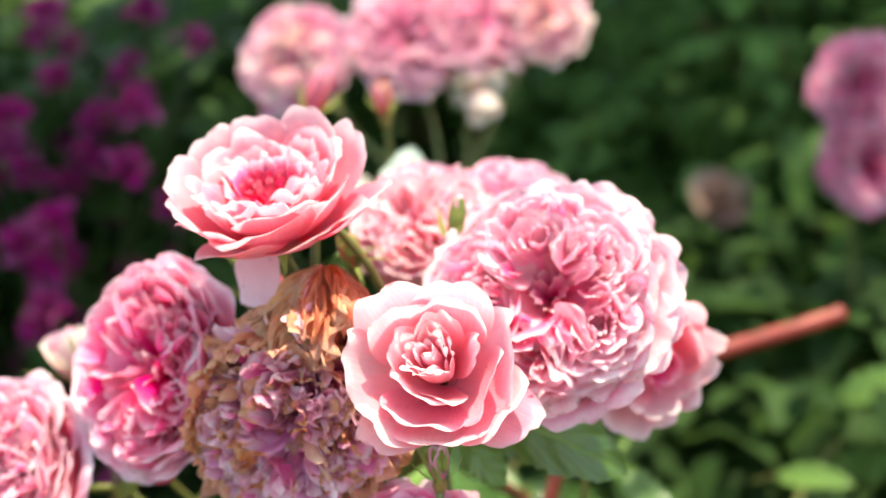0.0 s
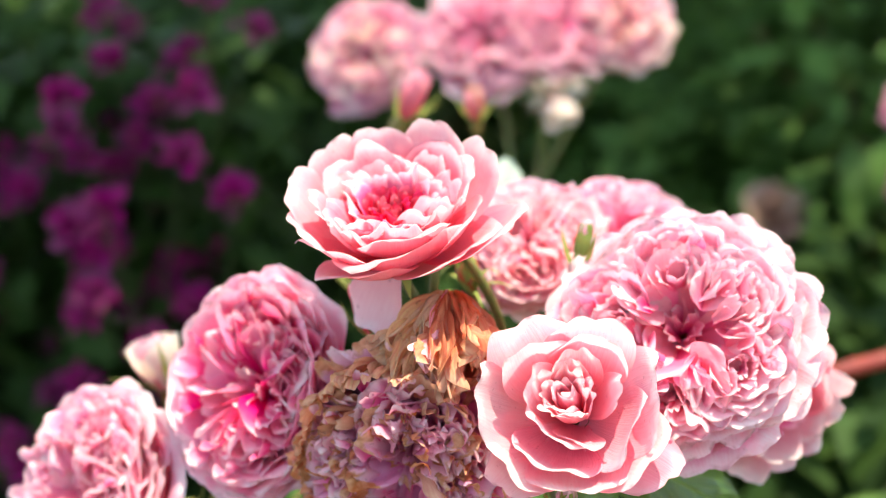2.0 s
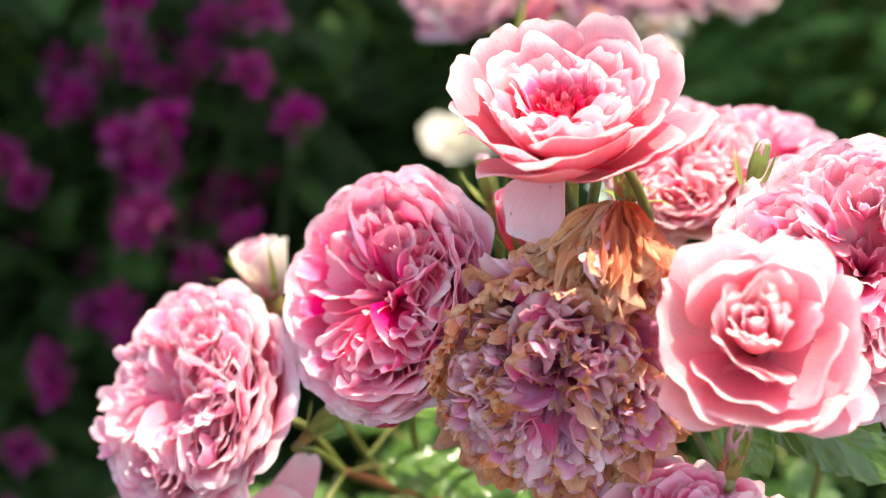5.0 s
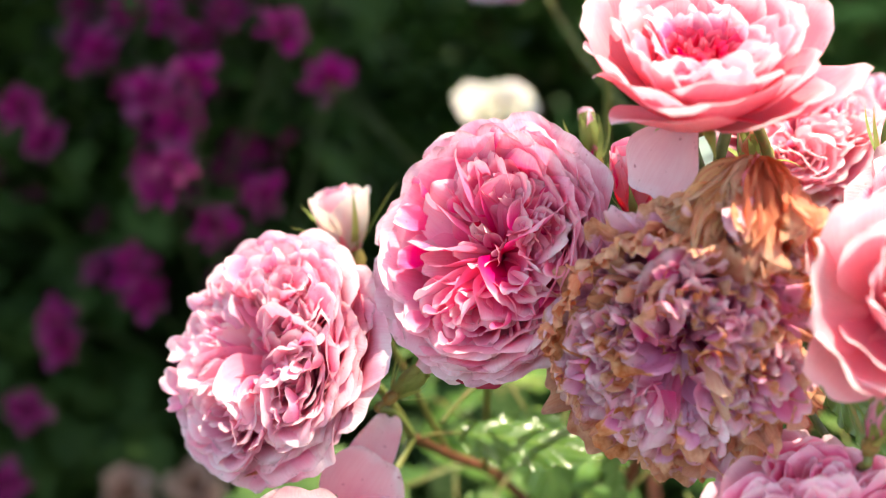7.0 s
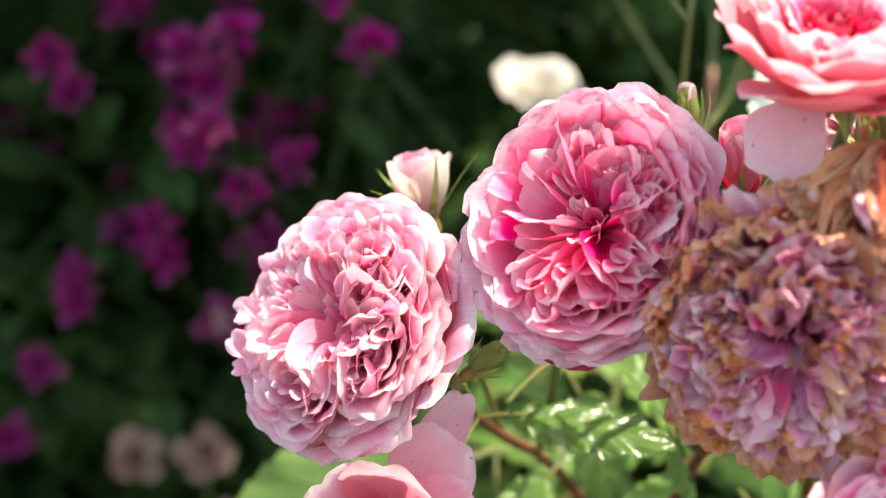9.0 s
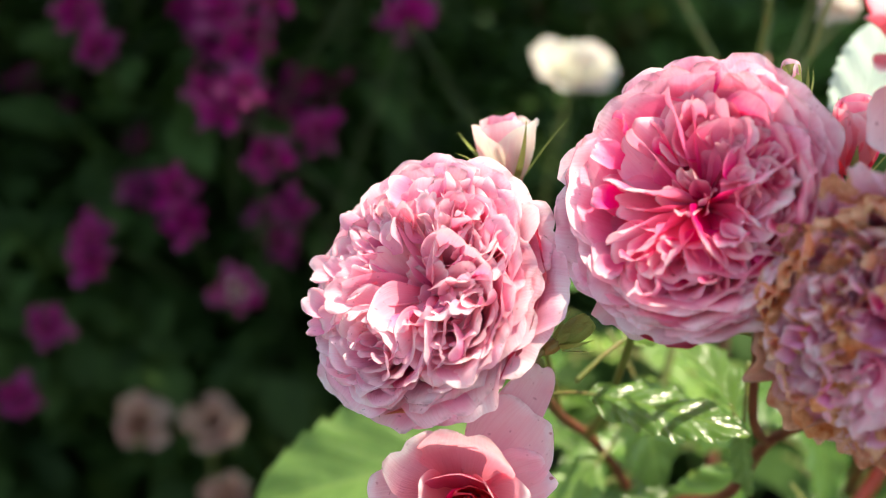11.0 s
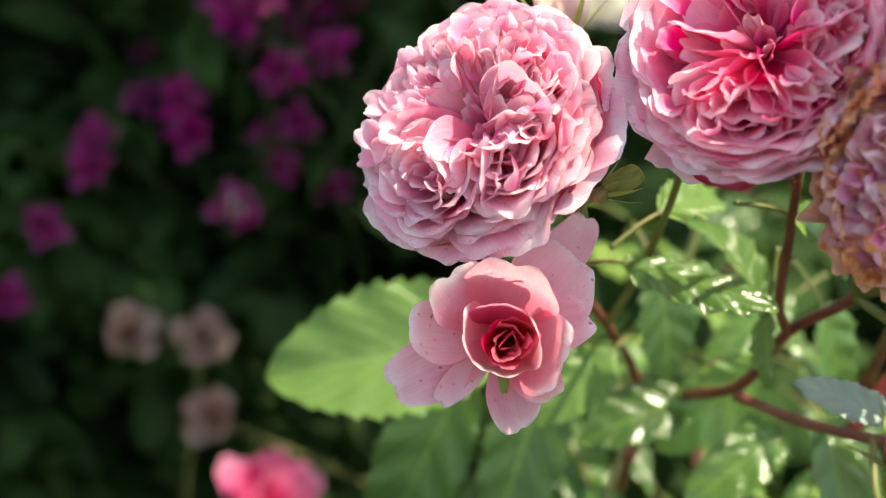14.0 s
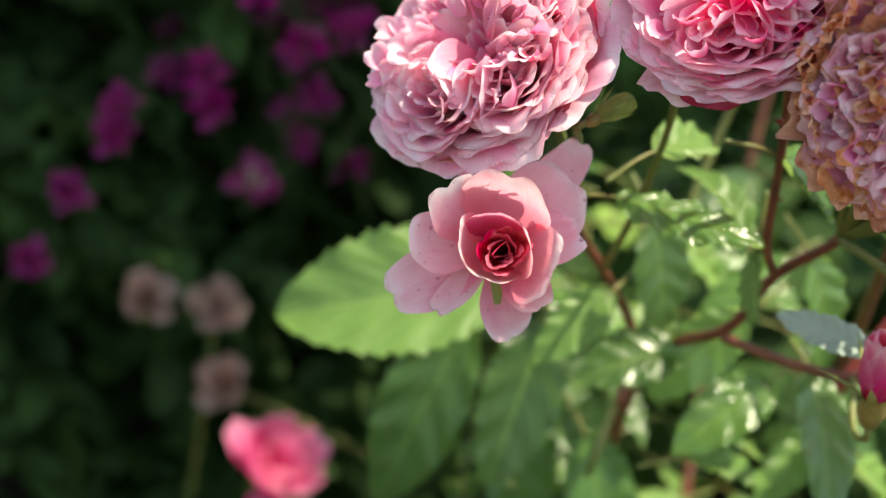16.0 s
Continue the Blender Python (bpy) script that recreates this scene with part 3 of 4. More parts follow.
def foliage(name, label, count, region, size, mat, seed, parent=None, droop=0.5):
    """Very many small leaves through a bush, told from a density function. One mesh."""
    r = random.Random(seed)
    verts, faces, uvs = [], [], []
    made = 0
    prof = ((0.0, 0.10), (0.3, 0.85), (0.6, 0.9), (0.85, 0.45), (1.0, 0.0))
    while made < count:
        p = region(r)
        if p is None:
            continue
        made += 1
        ln = size * r.uniform(0.6, 1.3)
        az, el = r.uniform(0, 6.28), r.uniform(-0.9, 0.5) * droop * 2
        d = Vector((math.cos(az) * math.cos(el), math.sin(az) * math.cos(el), math.sin(el)))
        side = d.cross(Vector((r.uniform(-0.5, 0.5), r.uniform(-0.5, 0.5), 1))).normalized()
        nrm = side.cross(d)
        base = len(verts)
        for t, w in prof:
            c = Vector(p) + d * ln * t - nrm * ln * 0.22 * t * t
            h = side * ln * 0.33 * w
            lift = nrm * ln * 0.10 * w
            verts += [tuple(c - h + lift), tuple(c), tuple(c + h + lift)]
            uvs += [(0.0, t), (0.5, t), (1.0, t)]
        for k in range(len(prof) - 1):
            a = base + 3 * k
            faces += [(a, a + 1, a + 4, a + 3), (a + 1, a + 2, a + 5, a + 4)]
    me = bpy.data.meshes.new(name)
    me.from_pydata(verts, [], faces)
    loop = np.array(faces).ravel()
    me.uv_layers.new(name="UVMap").data.foreach_set("uv", np.array(uvs)[loop].ravel())
    me.shade_smooth()
    me.materials.append(mat)
    ob = new(name, me)
    if parent:
        ob.parent = parent
        ob["kind"] = "stuff"
        return ob
    return tagged(ob, label, "foliage", kind="stuff")


def clumpy(lo, hi, scale, cut, seed):
    """A region for foliage: a box, thinned by noise so that clumps and gaps form."""
    def pick(r):
        p = Vector((r.uniform(lo[0], hi[0]), r.uniform(lo[1], hi[1]), r.uniform(lo[2], hi[2])))
        return p if noise.noise(p * scale + Vector((seed, seed, 0))) > cut else None
    return pick


# ---- ground ----
def ground_sheet(name, x0, x1, y0, y1, z, n, amp, mat, label, seed):
    xs, ys = np.linspace(x0, x1, n), np.linspace(y0, y1, n)
    pts = np.array([[(x, y, z + amp * noise.noise(Vector((x * 3 + seed, y * 3, 0)))) for x in xs] for y in ys])
    ob = sheet(name, pts, mat)
    return tagged(ob, label, "ground", kind="structure")


ground_sheet("ground", -400, 400, -400, 400, -0.03, 12, 0.0, GRASS, "mown green lawn reaching into the distance", 1)
ground_sheet("flower_bed", -4, 4, -2, 3.2, 0.0, 90, 0.03, SOIL, "dark crumbly soil of the flower bed", 5)

# ---- canes and leaves of the near bush ----
HUB = Vector((-0.026, 0.522, 0.725))
FORK = Vector((-0.040, 0.538, 0.699))
bush = empty("rose_bush", pose(-0.07, 0.62, 0.0), "thorny rose bush with red-brown canes and toothed leaves", "rose bush")
ROOT = Matrix.Translation((0.07, -0.62, 0.0))


def cane(path, radii, mat=CANE, seed=0):
    """A cane of the bush, through world points."""
    return stem("cane", [ROOT @ Vector(p) for p in path], radii, mat, bush, seg=12, bumpy=0.07, seed=seed)


main_cane = cane([(-0.07, 0.72, -0.02), (-0.06, 0.72, 0.30), (-0.062, 0.66, 0.52), (-0.066, 0.600, 0.622), (-0.049, 0.547, 0.668), FORK, HUB, (-0.021, 0.516, 0.751)], [0.005, 0.004, 0.0028, 0.0024, 0.0023, 0.0023, 0.0022, 0.002], CANE, 1)
side_cane = cane([(-0.049, 0.547, 0.664), (-0.023, 0.526, 0.669), (0.004, 0.509, 0.679), (0.05, 0.50, 0.70)], [0.0022, 0.002, 0.002, 0.0018], CANE, 2)
upper_cane = cane([FORK, (-0.051, 0.523, 0.716), (-0.058, 0.515, 0.749), (-0.068, 0.500, 0.785)], [0.0019, 0.0018, 0.0017, 0.0016], CANE, 3)
left_cane = cane([(-0.074, 0.59, 0.60), (-0.078, 0.597, 0.634), (-0.098, 0.586, 0.662), (-0.116, 0.554, 0.688), (-0.128, 0.51, 0.72)], [0.0024, 0.0022, 0.0021, 0.002, 0.0016], CANE, 4)
cane([(-0.101, 0.580, 0.668), (-0.101, 0.539, 0.706), (-0.101, 0.513, 0.747), (-0.105, 0.490, 0.775)], [0.0016, 0.0015, 0.0014, 0.0013], STEM, 5)
cane([(0.0, 0.72, -0.02), (0.03, 0.74, 0.35), (0.035, 0.66, 0.60), (0.0, 0.54, 0.72), (-0.005, 0.50, 0.77)], [0.005, 0.004, 0.003, 0.0025, 0.002], CANE, 6)
cane([(0.025, 0.62, 0.62), (0.06, 0.64, 0.69), (0.100, 0.664, 0.697), (0.140, 0.684, 0.696), (0.186, 0.707, 0.694), (0.219, 0.720, 0.695)], [0.0035, 0.004, 0.0045, 0.005, 0.0052, 0.005], CANE_RED, 7)
cane([(-0.078, 0.59, 0.56), (-0.06, 0.66, 0.70), (-0.052, 0.66, 0.78), (-0.056, 0.642, 0.855)], [0.002, 0.002, 0.0016, 0.0013], STEM, 8)
cane([(0.02, 0.66, 0.35), (0.0, 0.80, 0.55), (-0.01, 0.86, 0.78)], [0.004, 0.003, 0.002], CANE, 9)


def bush_leaf(base, tip, width, mat, seed, fold=20.0, arch=30.0, curl=0.0, up=(0, -0.3, 1)):
    """A leaflet of the bush between two world points."""
    base, tip = Vector(base), Vector(tip)
    d = tip - base
    return leaf_at(bush, d, ROOT @ base, d.length * 1.05, width, mat, seed, fold, arch, curl, up)


bush_leaf((-0.139, 0.615, 0.636), (-0.238, 0.595, 0.601), 0.096, LEAF_FRESH, 1, 18, 12, up=(0.1, -0.8, 0.75))
bush_leaf((-0.150, 0.640, 0.60), (-0.178, 0.606, 0.505), 0.070, LEAF_SHADED, 2, 12, 20, up=(-0.3, -0.8, 0.5))
bush_leaf((-0.116, 0.632, 0.615), (-0.119, 0.584, 0.545), 0.062, LEAF_SHADED, 3, 15, 25, up=(0.2, -0.8, 0.6))
bush_leaf((-0.112, 0.511, 0.722), (-0.060, 0.497, 0.728), 0.036, LEAF, 4, 14, 14, 0.3, up=(0.05, -0.35, 0.9))
bush_leaf((-0.054, 0.541, 0.708), (-0.078, 0.560, 0.742), 0.030, LEAF_FRESH, 5, 30, 60, up=(0.5, -0.6, 0.6))
bush_leaf((-0.085, 0.595, 0.690), (-0.062, 0.580, 0.648), 0.045, LEAF, 6, 10, 30, up=(0.1, -0.55, 0.85))
bush_leaf((-0.052, 0.530, 0.710), (-0.046, 0.529, 0.676), 0.017, LEAF_FRESH, 7, 35, 30, up=(-0.6, -0.8, 0.2))
bush_leaf((-0.036, 0.576, 0.665), (-0.070, 0.565, 0.622), 0.042, LEAF, 8, 12, 30, up=(0.1, -0.55, 0.85))
bush_leaf((-0.012, 0.600, 0.690), (0.022, 0.600, 0.640), 0.045, LEAF, 9, 14, 30, up=(0.1, -0.55, 0.85))
bush_leaf((-0.004, 0.569, 0.650), (0.012, 0.515, 0.622), 0.040, LEAF, 10, 12, 25, up=(0.1, -0.5, 0.85))
bush_leaf((-0.012, 0.594, 0.630), (-0.048, 0.560, 0.606), 0.042, LEAF, 11, 14, 25, up=(0.1, -0.5, 0.85))
bush_leaf((0.027, 0.626, 0.600), (0.003, 0.590, 0.572), 0.034, LEAF_FRESH, 12, 14, 25, up=(0, -0.6, 0.8))
bush_leaf((-0.012, 0.480, 0.700), (-0.046, 0.486, 0.704), 0.020, LEAF_BLUE, 13, 20, 20, up=(0, -0.8, 0.5))
bush_leaf((0.012, 0.455, 0.787), (0.072, 0.440, 0.764), 0.046, LEAF, 14, 12, 35, up=(0.1, -0.7, 0.7))
bush_leaf((0.000, 0.450, 0.790), (0.024, 0.430, 0.768), 0.030, LEAF, 15, 15, 30, up=(0.0, -0.6, 0.8))
bush_leaf((-0.055, 0.585, 0.640), (-0.100, 0.560, 0.630), 0.045, LEAF, 16, 12, 30, up=(0, -0.4, 0.9))
bush_leaf((-0.095, 0.575, 0.660), (-0.120, 0.545, 0.636), 0.034, LEAF_FRESH, 17, 18, 30, up=(0.2, -0.5, 0.8))
bush_leaf((-0.060, 0.515, 0.752), (-0.020, 0.535, 0.735), 0.034, LEAF, 18, 18, 30, up=(0, -0.5, 0.8))
bush_leaf((-0.103, 0.520, 0.740), (-0.075, 0.545, 0.752), 0.030, LEAF_FRESH, 19, 18, 40, up=(0, -0.5, 0.8))
# Leaf in the sun behind the roses, its brightness put into pale colour.
bush_leaf((-0.020, 0.60, 0.80), (-0.010, 0.63, 0.85), 0.045, LEAF_BLUE, 20, 10, 20, up=(0, -0.5, 0.8))
bush_leaf((0.25, 0.86, 0.57), (0.29, 0.84, 0.60), 0.04, LEAF_FRESH, 21, 10, 20, up=(0, -0.5, 0.8))
bush_leaf((0.24, 0.84, 0.53), (0.28, 0.82, 0.54), 0.04, LEAF_FRESH, 22, 10, 20, up=(0, -0.5, 0.8))
bush_leaf((0.19, 0.80, 0.55), (0.23, 0.77, 0.56), 0.03, LEAF_FRESH, 23, 10, 20, up=(0, -0.5, 0.8))
bush_leaf((0.23, 0.80, 0.50), (0.20, 0.77, 0.50), 0.04, LEAF_FRESH, 24, 10, 20, up=(0, -0.5, 0.8))
cane([(0.02, 0.66, 0.35), (0.16, 0.78, 0.48), (0.24, 0.84, 0.55)], [0.003, 0.0025, 0.002], STEM, 10)
# Low hanging leaves, their shade put into the darker green.
for k, (x, y, z, ax, az) in enumerate(((-0.15, 0.66, 0.56, -0.3, -0.9), (-0.11, 0.66, 0.55, 0.2, -0.9), (-0.13, 0.64, 0.50, 0.1, -0.9), (-0.08, 0.63, 0.56, 0.5, -0.8), (-0.10, 0.64, 0.47, 0.3, -0.9))):
    bush_leaf((x, y, z), (x + 0.07 * ax, y - 0.03, z + 0.07 * az), 0.058, LEAF_SHADED, 60 + k, 12, 25, up=(0.3 * ax, -0.7, 0.7))
lr = random.Random(99)
for k in range(170):
    # leaflets deeper in the bush; on the left some take the shade-darkened green
    x, y, z = lr.uniform(-0.14, 0.20), lr.uniform(0.56, 0.84), lr.uniform(0.40, 0.67)
    z -= max(0, 0.62 - y) * 0.5
    if x > 0.10 - 0.3 * max(0, y - 0.62):
        continue
    az = lr.uniform(0, 6.28)
    ln = lr.uniform(0.04, 0.065)
    bush_leaf((x, y, z), (x + ln * math.cos(az), y + ln * math.sin(az), z + lr.uniform(-0.03, 0.005)), ln * lr.uniform(0.6, 0.75), lr.choice((LEAF, LEAF, LEAF_FRESH, LEAF_FRESH) if x > -0.08 else (LEAF, LEAF_SHADED)), 100 + k, lr.uniform(5, 25), lr.uniform(15, 45), up=(lr.uniform(-0.4, 0.4), lr.uniform(-0.6, 0.2), 1))

def thorn(on, base, way, size):
    """A hooked thorn on a cane."""
    rows = [(0.45 * size, 0.0), (0.30 * size, 0.25 * size), (0.14 * size, 0.65 * size), (0.0, 1.1 * size)]
    ob = sheet("thorn", lathe(rows, 8), CANE_RED, on)
    ob.matrix_local = frame_of(ROOT @ Vector(base), way)


for on, base, way in ((main_cane, (-0.040, 0.537, 0.701), (0.5, -0.6, 0.4)), (upper_cane, (-0.055, 0.518, 0.735), (0.8, -0.4, 0.2)), (upper_cane, (-0.0645, 0.506, 0.766), (-0.8, -0.4, 0.2)), (side_cane, (-0.010, 0.517, 0.674), (0.1, -0.8, 0.6)),
                      (left_cane, (-0.107, 0.570, 0.676), (-0.5, -0.8, 0.2)), (main_cane, (-0.034, 0.530, 0.712), (-0.7, -0.6, 0.2)), (main_cane, (-0.023, 0.519, 0.74), (0.8, -0.5, 0.1))):
    thorn(on, base, way, 0.0034)

# ---- roses of the near cluster ----
rose_a, _ = cup_rose("rose", "open cupped pink rose with crimson heart held upright", (-0.0435, 0.432, 0.8935), (-0.03, -0.33, 0.94), 0.0335, 0.0285,
    [(6, 0.08, 0.66, 0.12, 8, -20, CRIMSON, 40), (8, 0.17, 0.70, 0.15, 10, 0, CRIMSON, 40), (10, 0.29, 0.72, 0.18, 12, 8, CRIMSON, 45), (10, 0.40, 0.80, 0.21, 14, 15, PINK_DEEP, 50),
     (12, 0.51, 0.85, 0.23, 18, 22, PINK_PALE, 55), (8, 0.61, 0.94, 0.32, 26, 8, PINK_WARM, 25), (5, 0.72, 0.98, 0.46, 32, 4, PINK_WARM, 10)],
    [(-0.036, 0.452, 0.835), (-0.030, 0.485, 0.79), HUB], 11, lip=52, ruffle=1.3,
    extra=[(-16, 1.22, 0.74, 0.62, 36, -4, PINK_WARM, -8, 0.012), (28, 0.98, 0.98, 0.44, 38, 0, PINK_WARM, 0, 0.02), (62, 0.86, 1.12, 0.44, 36, -4, PINK_WARM, 0, 0.02), (98, 0.84, 1.06, 0.42, 38, 0, PINK_WARM, 0, 0.02), (132, 0.90, 1.02, 0.45, 38, 0, PINK_WARM, 0, 0.02),
           (168, 0.92, 0.97, 0.46, 38, 0, PINK_WARM, 0, 0.02), (200, 0.90, 0.88, 0.50, 36, 0, PINK_WARM, 0, 0.02), (230, 0.86, 0.82, 0.56, 36, 4, PINK_WARM, 0, 0.02), (244, 0.92, 0.58, 0.56, 36, 8, PINK_WARM, 6, 0.015),
           (286, 0.82, 0.84, 0.80, 36, 8, PINK_WARM, 0, 0.025), (318, 0.94, 0.60, 0.66, 38, 6, PINK_WARM, 0, 0.012), (336, 0.86, 0.88, 0.48, 36, 4, PINK_WARM, 0, 0.02)])
fallen = petal_points(radians(226), 0.003, 0.0, 0.020, -0.021, 0.0135, 10, 0, 0.0006, 1.4, 0.5, 0.03, seed=5, nv=16, nu=14)
sheet("petal", fallen, PINK_SPECKLED, rose_a, "loose pale petal hanging from the base")

rose_b, _ = rosette("rose", "large fully blown ruffled pink rose, heavily petalled", (0.0475, 0.427, 0.839), (-0.06, -0.82, 0.56), 0.0392, 0.031,
    ([PINK], [PINK, PINK_PALE, PINK_PALE], [PINK_PALE, PINK], [PINK, PINK_PALE, PINK_PALE]), [(0.04, 0.47, 0.79), HUB], 23, quarters=5, turns=(172, 92, 20, -45, -110), whorl=18, guards=(8, 9, 10, 10), dome=0.6, spokes=4, floor=22, reflex=45, crumple=22, extra=[(262, 0.94, 0.62, 0.24, 30, 20, WITHERED, 20, 0.08), (250, 0.86, 0.7, 0.2, 30, 20, WITHERED, -30, 0.08), (276, 0.98, 0.5, 0.3, 30, 10, PINK_DEEP, 0, 0.05)])

rose_c, _ = cup_rose("rose", "pale pink half-open rose with a swirled heart", (0.0085, 0.380, 0.838), (-0.02, -0.80, 0.58), 0.0246, 0.029,
    [(4, 0.10, 0.92, 0.18, 10, -10, PINK_PALE, 35), (4, 0.20, 0.98, 0.24, 14, 12, PINK_BLUSH, 35), (5, 0.30, 0.98, 0.28, 16, 16, PINK_BLUSH, 30)],
    [(0.0, 0.45, 0.79), HUB], 31, lip=34, ruffle=1.5, heart=(0.02, 0.0, -8, -6),
    extra=[(232, 0.42, 0.94, 0.52, 26, 14, PINK_BLUSH, 0, 0.035), (280, 0.48, 0.88, 0.34, 24, 10, PINK_BLUSH, -24, 0.03), (20, 0.50, 0.90, 0.28, 24, 35, PINK_BLUSH, -25, 0.05), (75, 0.46, 1.0, 0.34, 24, 30, PINK_BLUSH, 10, 0.05), (150, 0.46, 0.98, 0.40, 24, 16, PINK_BLUSH, 10, 0.04),
           (-30, 0.74, 0.90, 0.60, 44, -4, PINK_PALE, 0, 0.03), (62, 0.68, 1.04, 0.52, 36, 10, PINK_BLUSH, 12, 0.05), (128, 0.72, 1.02, 0.54, 36, 5, PINK_BLUSH, -10, 0.05), (246, 0.74, 0.84, 0.62, 42, 10, PINK_PALE, 0, 0.04),
           (2, 0.96, 0.84, 0.74, 44, -4, PINK_PALE, 0, 0.04), (68, 0.94, 1.0, 0.60, 38, -5, PINK_BLUSH, 6, 0.05), (122, 1.04, 1.02, 0.60, 38, -5, PINK_BLUSH, -6, 0.05), (176, 1.04, 0.92, 0.64, 40, 0, PINK_BLUSH, 4, 0.04),
           (220, 1.02, 0.80, 0.60, 42, 5, PINK_BLUSH, -6, 0.04), (268, 0.94, 0.74, 0.78, 46, 8, PINK_BLUSH, 0, 0.04), (318, 1.06, 0.72, 0.66, 44, 8, PINK_BLUSH, 0, 0.04),
           (-40, 1.42, 0.36, 0.48, 25, 10, PINK_SPECKLED, 0, 0.03), (224, 1.26, 0.50, 0.44, 32, 5, PINK_BLUSH, 0, 0.03)])

rose_d, place_d = rosette("rose", "withered rose, crumpled mauve petals in dry brown wrapping", (-0.048, 0.404, 0.805), (-0.20, -0.93, -0.02), 0.036, 0.030,
    ([WITHERED], [WITHERED, MAUVE, PINK, WITHERED, MAUVE], [WITHERED, MAUVE, PINK, WITHERED, RUST], [WITHERED, WITHERED]), [(-0.03, 0.452, 0.865), (-0.012, 0.470, 0.82), HUB], 41, quarters=5, whorl=12, guards=(13, 15), guard_width=0.55, spokes=5, ruffle=1.5, crinkle=0.045, dome=0.35, reflex=25, crumple=28, fine=1.35,
    extra=[(phi, 0.98, zt, 0.17, 36, -10, mat, tw, 0.07) for phi, zt, mat, tw in ((282, 1.0, DRIED, 30), (296, 1.08, RUST, -35), (308, 1.02, DRIED, 25), (322, 1.1, DRIED, -30), (338, 1.04, RUST, 35), (355, 1.1, DRIED, -20), (262, 0.98, DRIED, 20))]
    + [(phi, rt, 0.8, 0.34, 40, 20, WITHERED, tw, 0.08) for phi, rt, tw in ((232, 1.05, 20), (250, 1.0, -15), (270, 1.06, 15), (290, 1.0, -20), (312, 1.04, 10))]
    + [(205, 1.06, 0.85, 0.3, 40, 10, RUST, 20, 0.08), (300, 1.06, 0.7, 0.3, 40, 10, DRIED, -20, 0.08)])
for k in range(10):
    # dry pleated outer petals that wrap its side
    pts = petal_points(radians(92 + 14 * k), 0.004, 0.0006, 0.0335 + 0.002 * (k * 5 % 4) / 2, 0.0275 + 0.0035 * (k * 3 % 4) / 3, 0.0125, 40, -16, 0.0013, 4.6, 0.85, 0.06, (k * 7 % 5 - 2) * 6, 0.0006, 31, 41, 4300 + k, lip=-15)
    sheet("petal", pts, (DRIED, DRIED, RUST)[k % 3], rose_d)
skirt = place_d.inverted() @ frame_of((-0.027, 0.428, 0.856), (-0.12, -0.42, -0.9), 0.0)
sm = np.array(skirt)
for k in range(46):
    # shrivelled outer petals that hang from the base like a skirt
    pts = petal_points(k * 0.419 + 0.1, 0.003, 0.0, 0.010 + 0.015 * ((k * 7) % 5) / 5, 0.018 + 0.017 * ((k * 3) % 5) / 4, 0.0040, 18, 15, 0.0022, 2.6, 0.8, 0.18, ((k * 5) % 7 - 3) * 24, 0.0034, 25, 15, 4100 + k)
    sheet("petal", pts @ sm[:3, :3].T + sm[:3, 3], (PINK_SPECKLED if k % 9 == 4 else RUST) if math.cos(k * 0.419 + 0.1) > -0.3 else DRIED, rose_d)

rose_e, _ = rosette("rose", "deep pink quartered rose, flat face of folded petals", (-0.1060, 0.442, 0.8235), (-0.52, -0.71, 0.48), 0.0384, 0.028,
    ([MAUVE, PINK_DEEP], [PINK_DEEP, PINK, PINK_DEEP, PINK_DEEP], [PINK, PINK_DEEP], [PINK_DEEP, PINK, PINK]), [(-0.074, 0.478, 0.79), (-0.068, 0.500, 0.785)], 53, quarters=3, turns=(-8, 62, 268), whorl=12, guards=(8, 9, 10, 11, 12, 12), dome=0.0, spokes=10, floor=8, crumple=16, even=0.5,
    extra=[(238, 1.10, 0.45, 0.34, 30, 10, PINK, 0, 0.04), (262, 1.05, 0.5, 0.4, 32, 10, RED_EDGED, 0, 0.04)])

rose_f, _ = rosette("rose", "ageing mauve-pink pompon rose with creased petals", (-0.1775, 0.457, 0.779), (-0.55, -0.65, 0.52), 0.0380, 0.030,
    ([MAUVE], [MAUVE, PINK_PALE, MAUVE_PALE], [PINK_PALE, MAUVE_PALE, MAUVE], [MAUVE, PINK, MAUVE_PALE]), [(-0.14, 0.50, 0.745), (-0.128, 0.51, 0.72)], 67, quarters=5, turns=(-35, 40, 95, 165, 245), whorl=13, guards=(9, 10, 11, 12, 12), dome=0.45, even=0.7, crinkle=0.004, spokes=10, floor=16, reflex=55, crumple=40,
    extra=[(-38, 1.0, 0.62, 0.5, 36, 15, RED_EDGED, 0, 0.03), (-8, 1.0, 0.66, 0.5, 36, 15, RED_EDGED, 0, 0.03), (24, 0.98, 0.62, 0.5, 36, 15, RED_EDGED, 0, 0.03), (250, 1.0, 0.6, 0.45, 36, 20, WITHERED, 0, 0.05), (225, 1.0, 0.62, 0.45, 36, 20, WITHERED, 0, 0.05)])

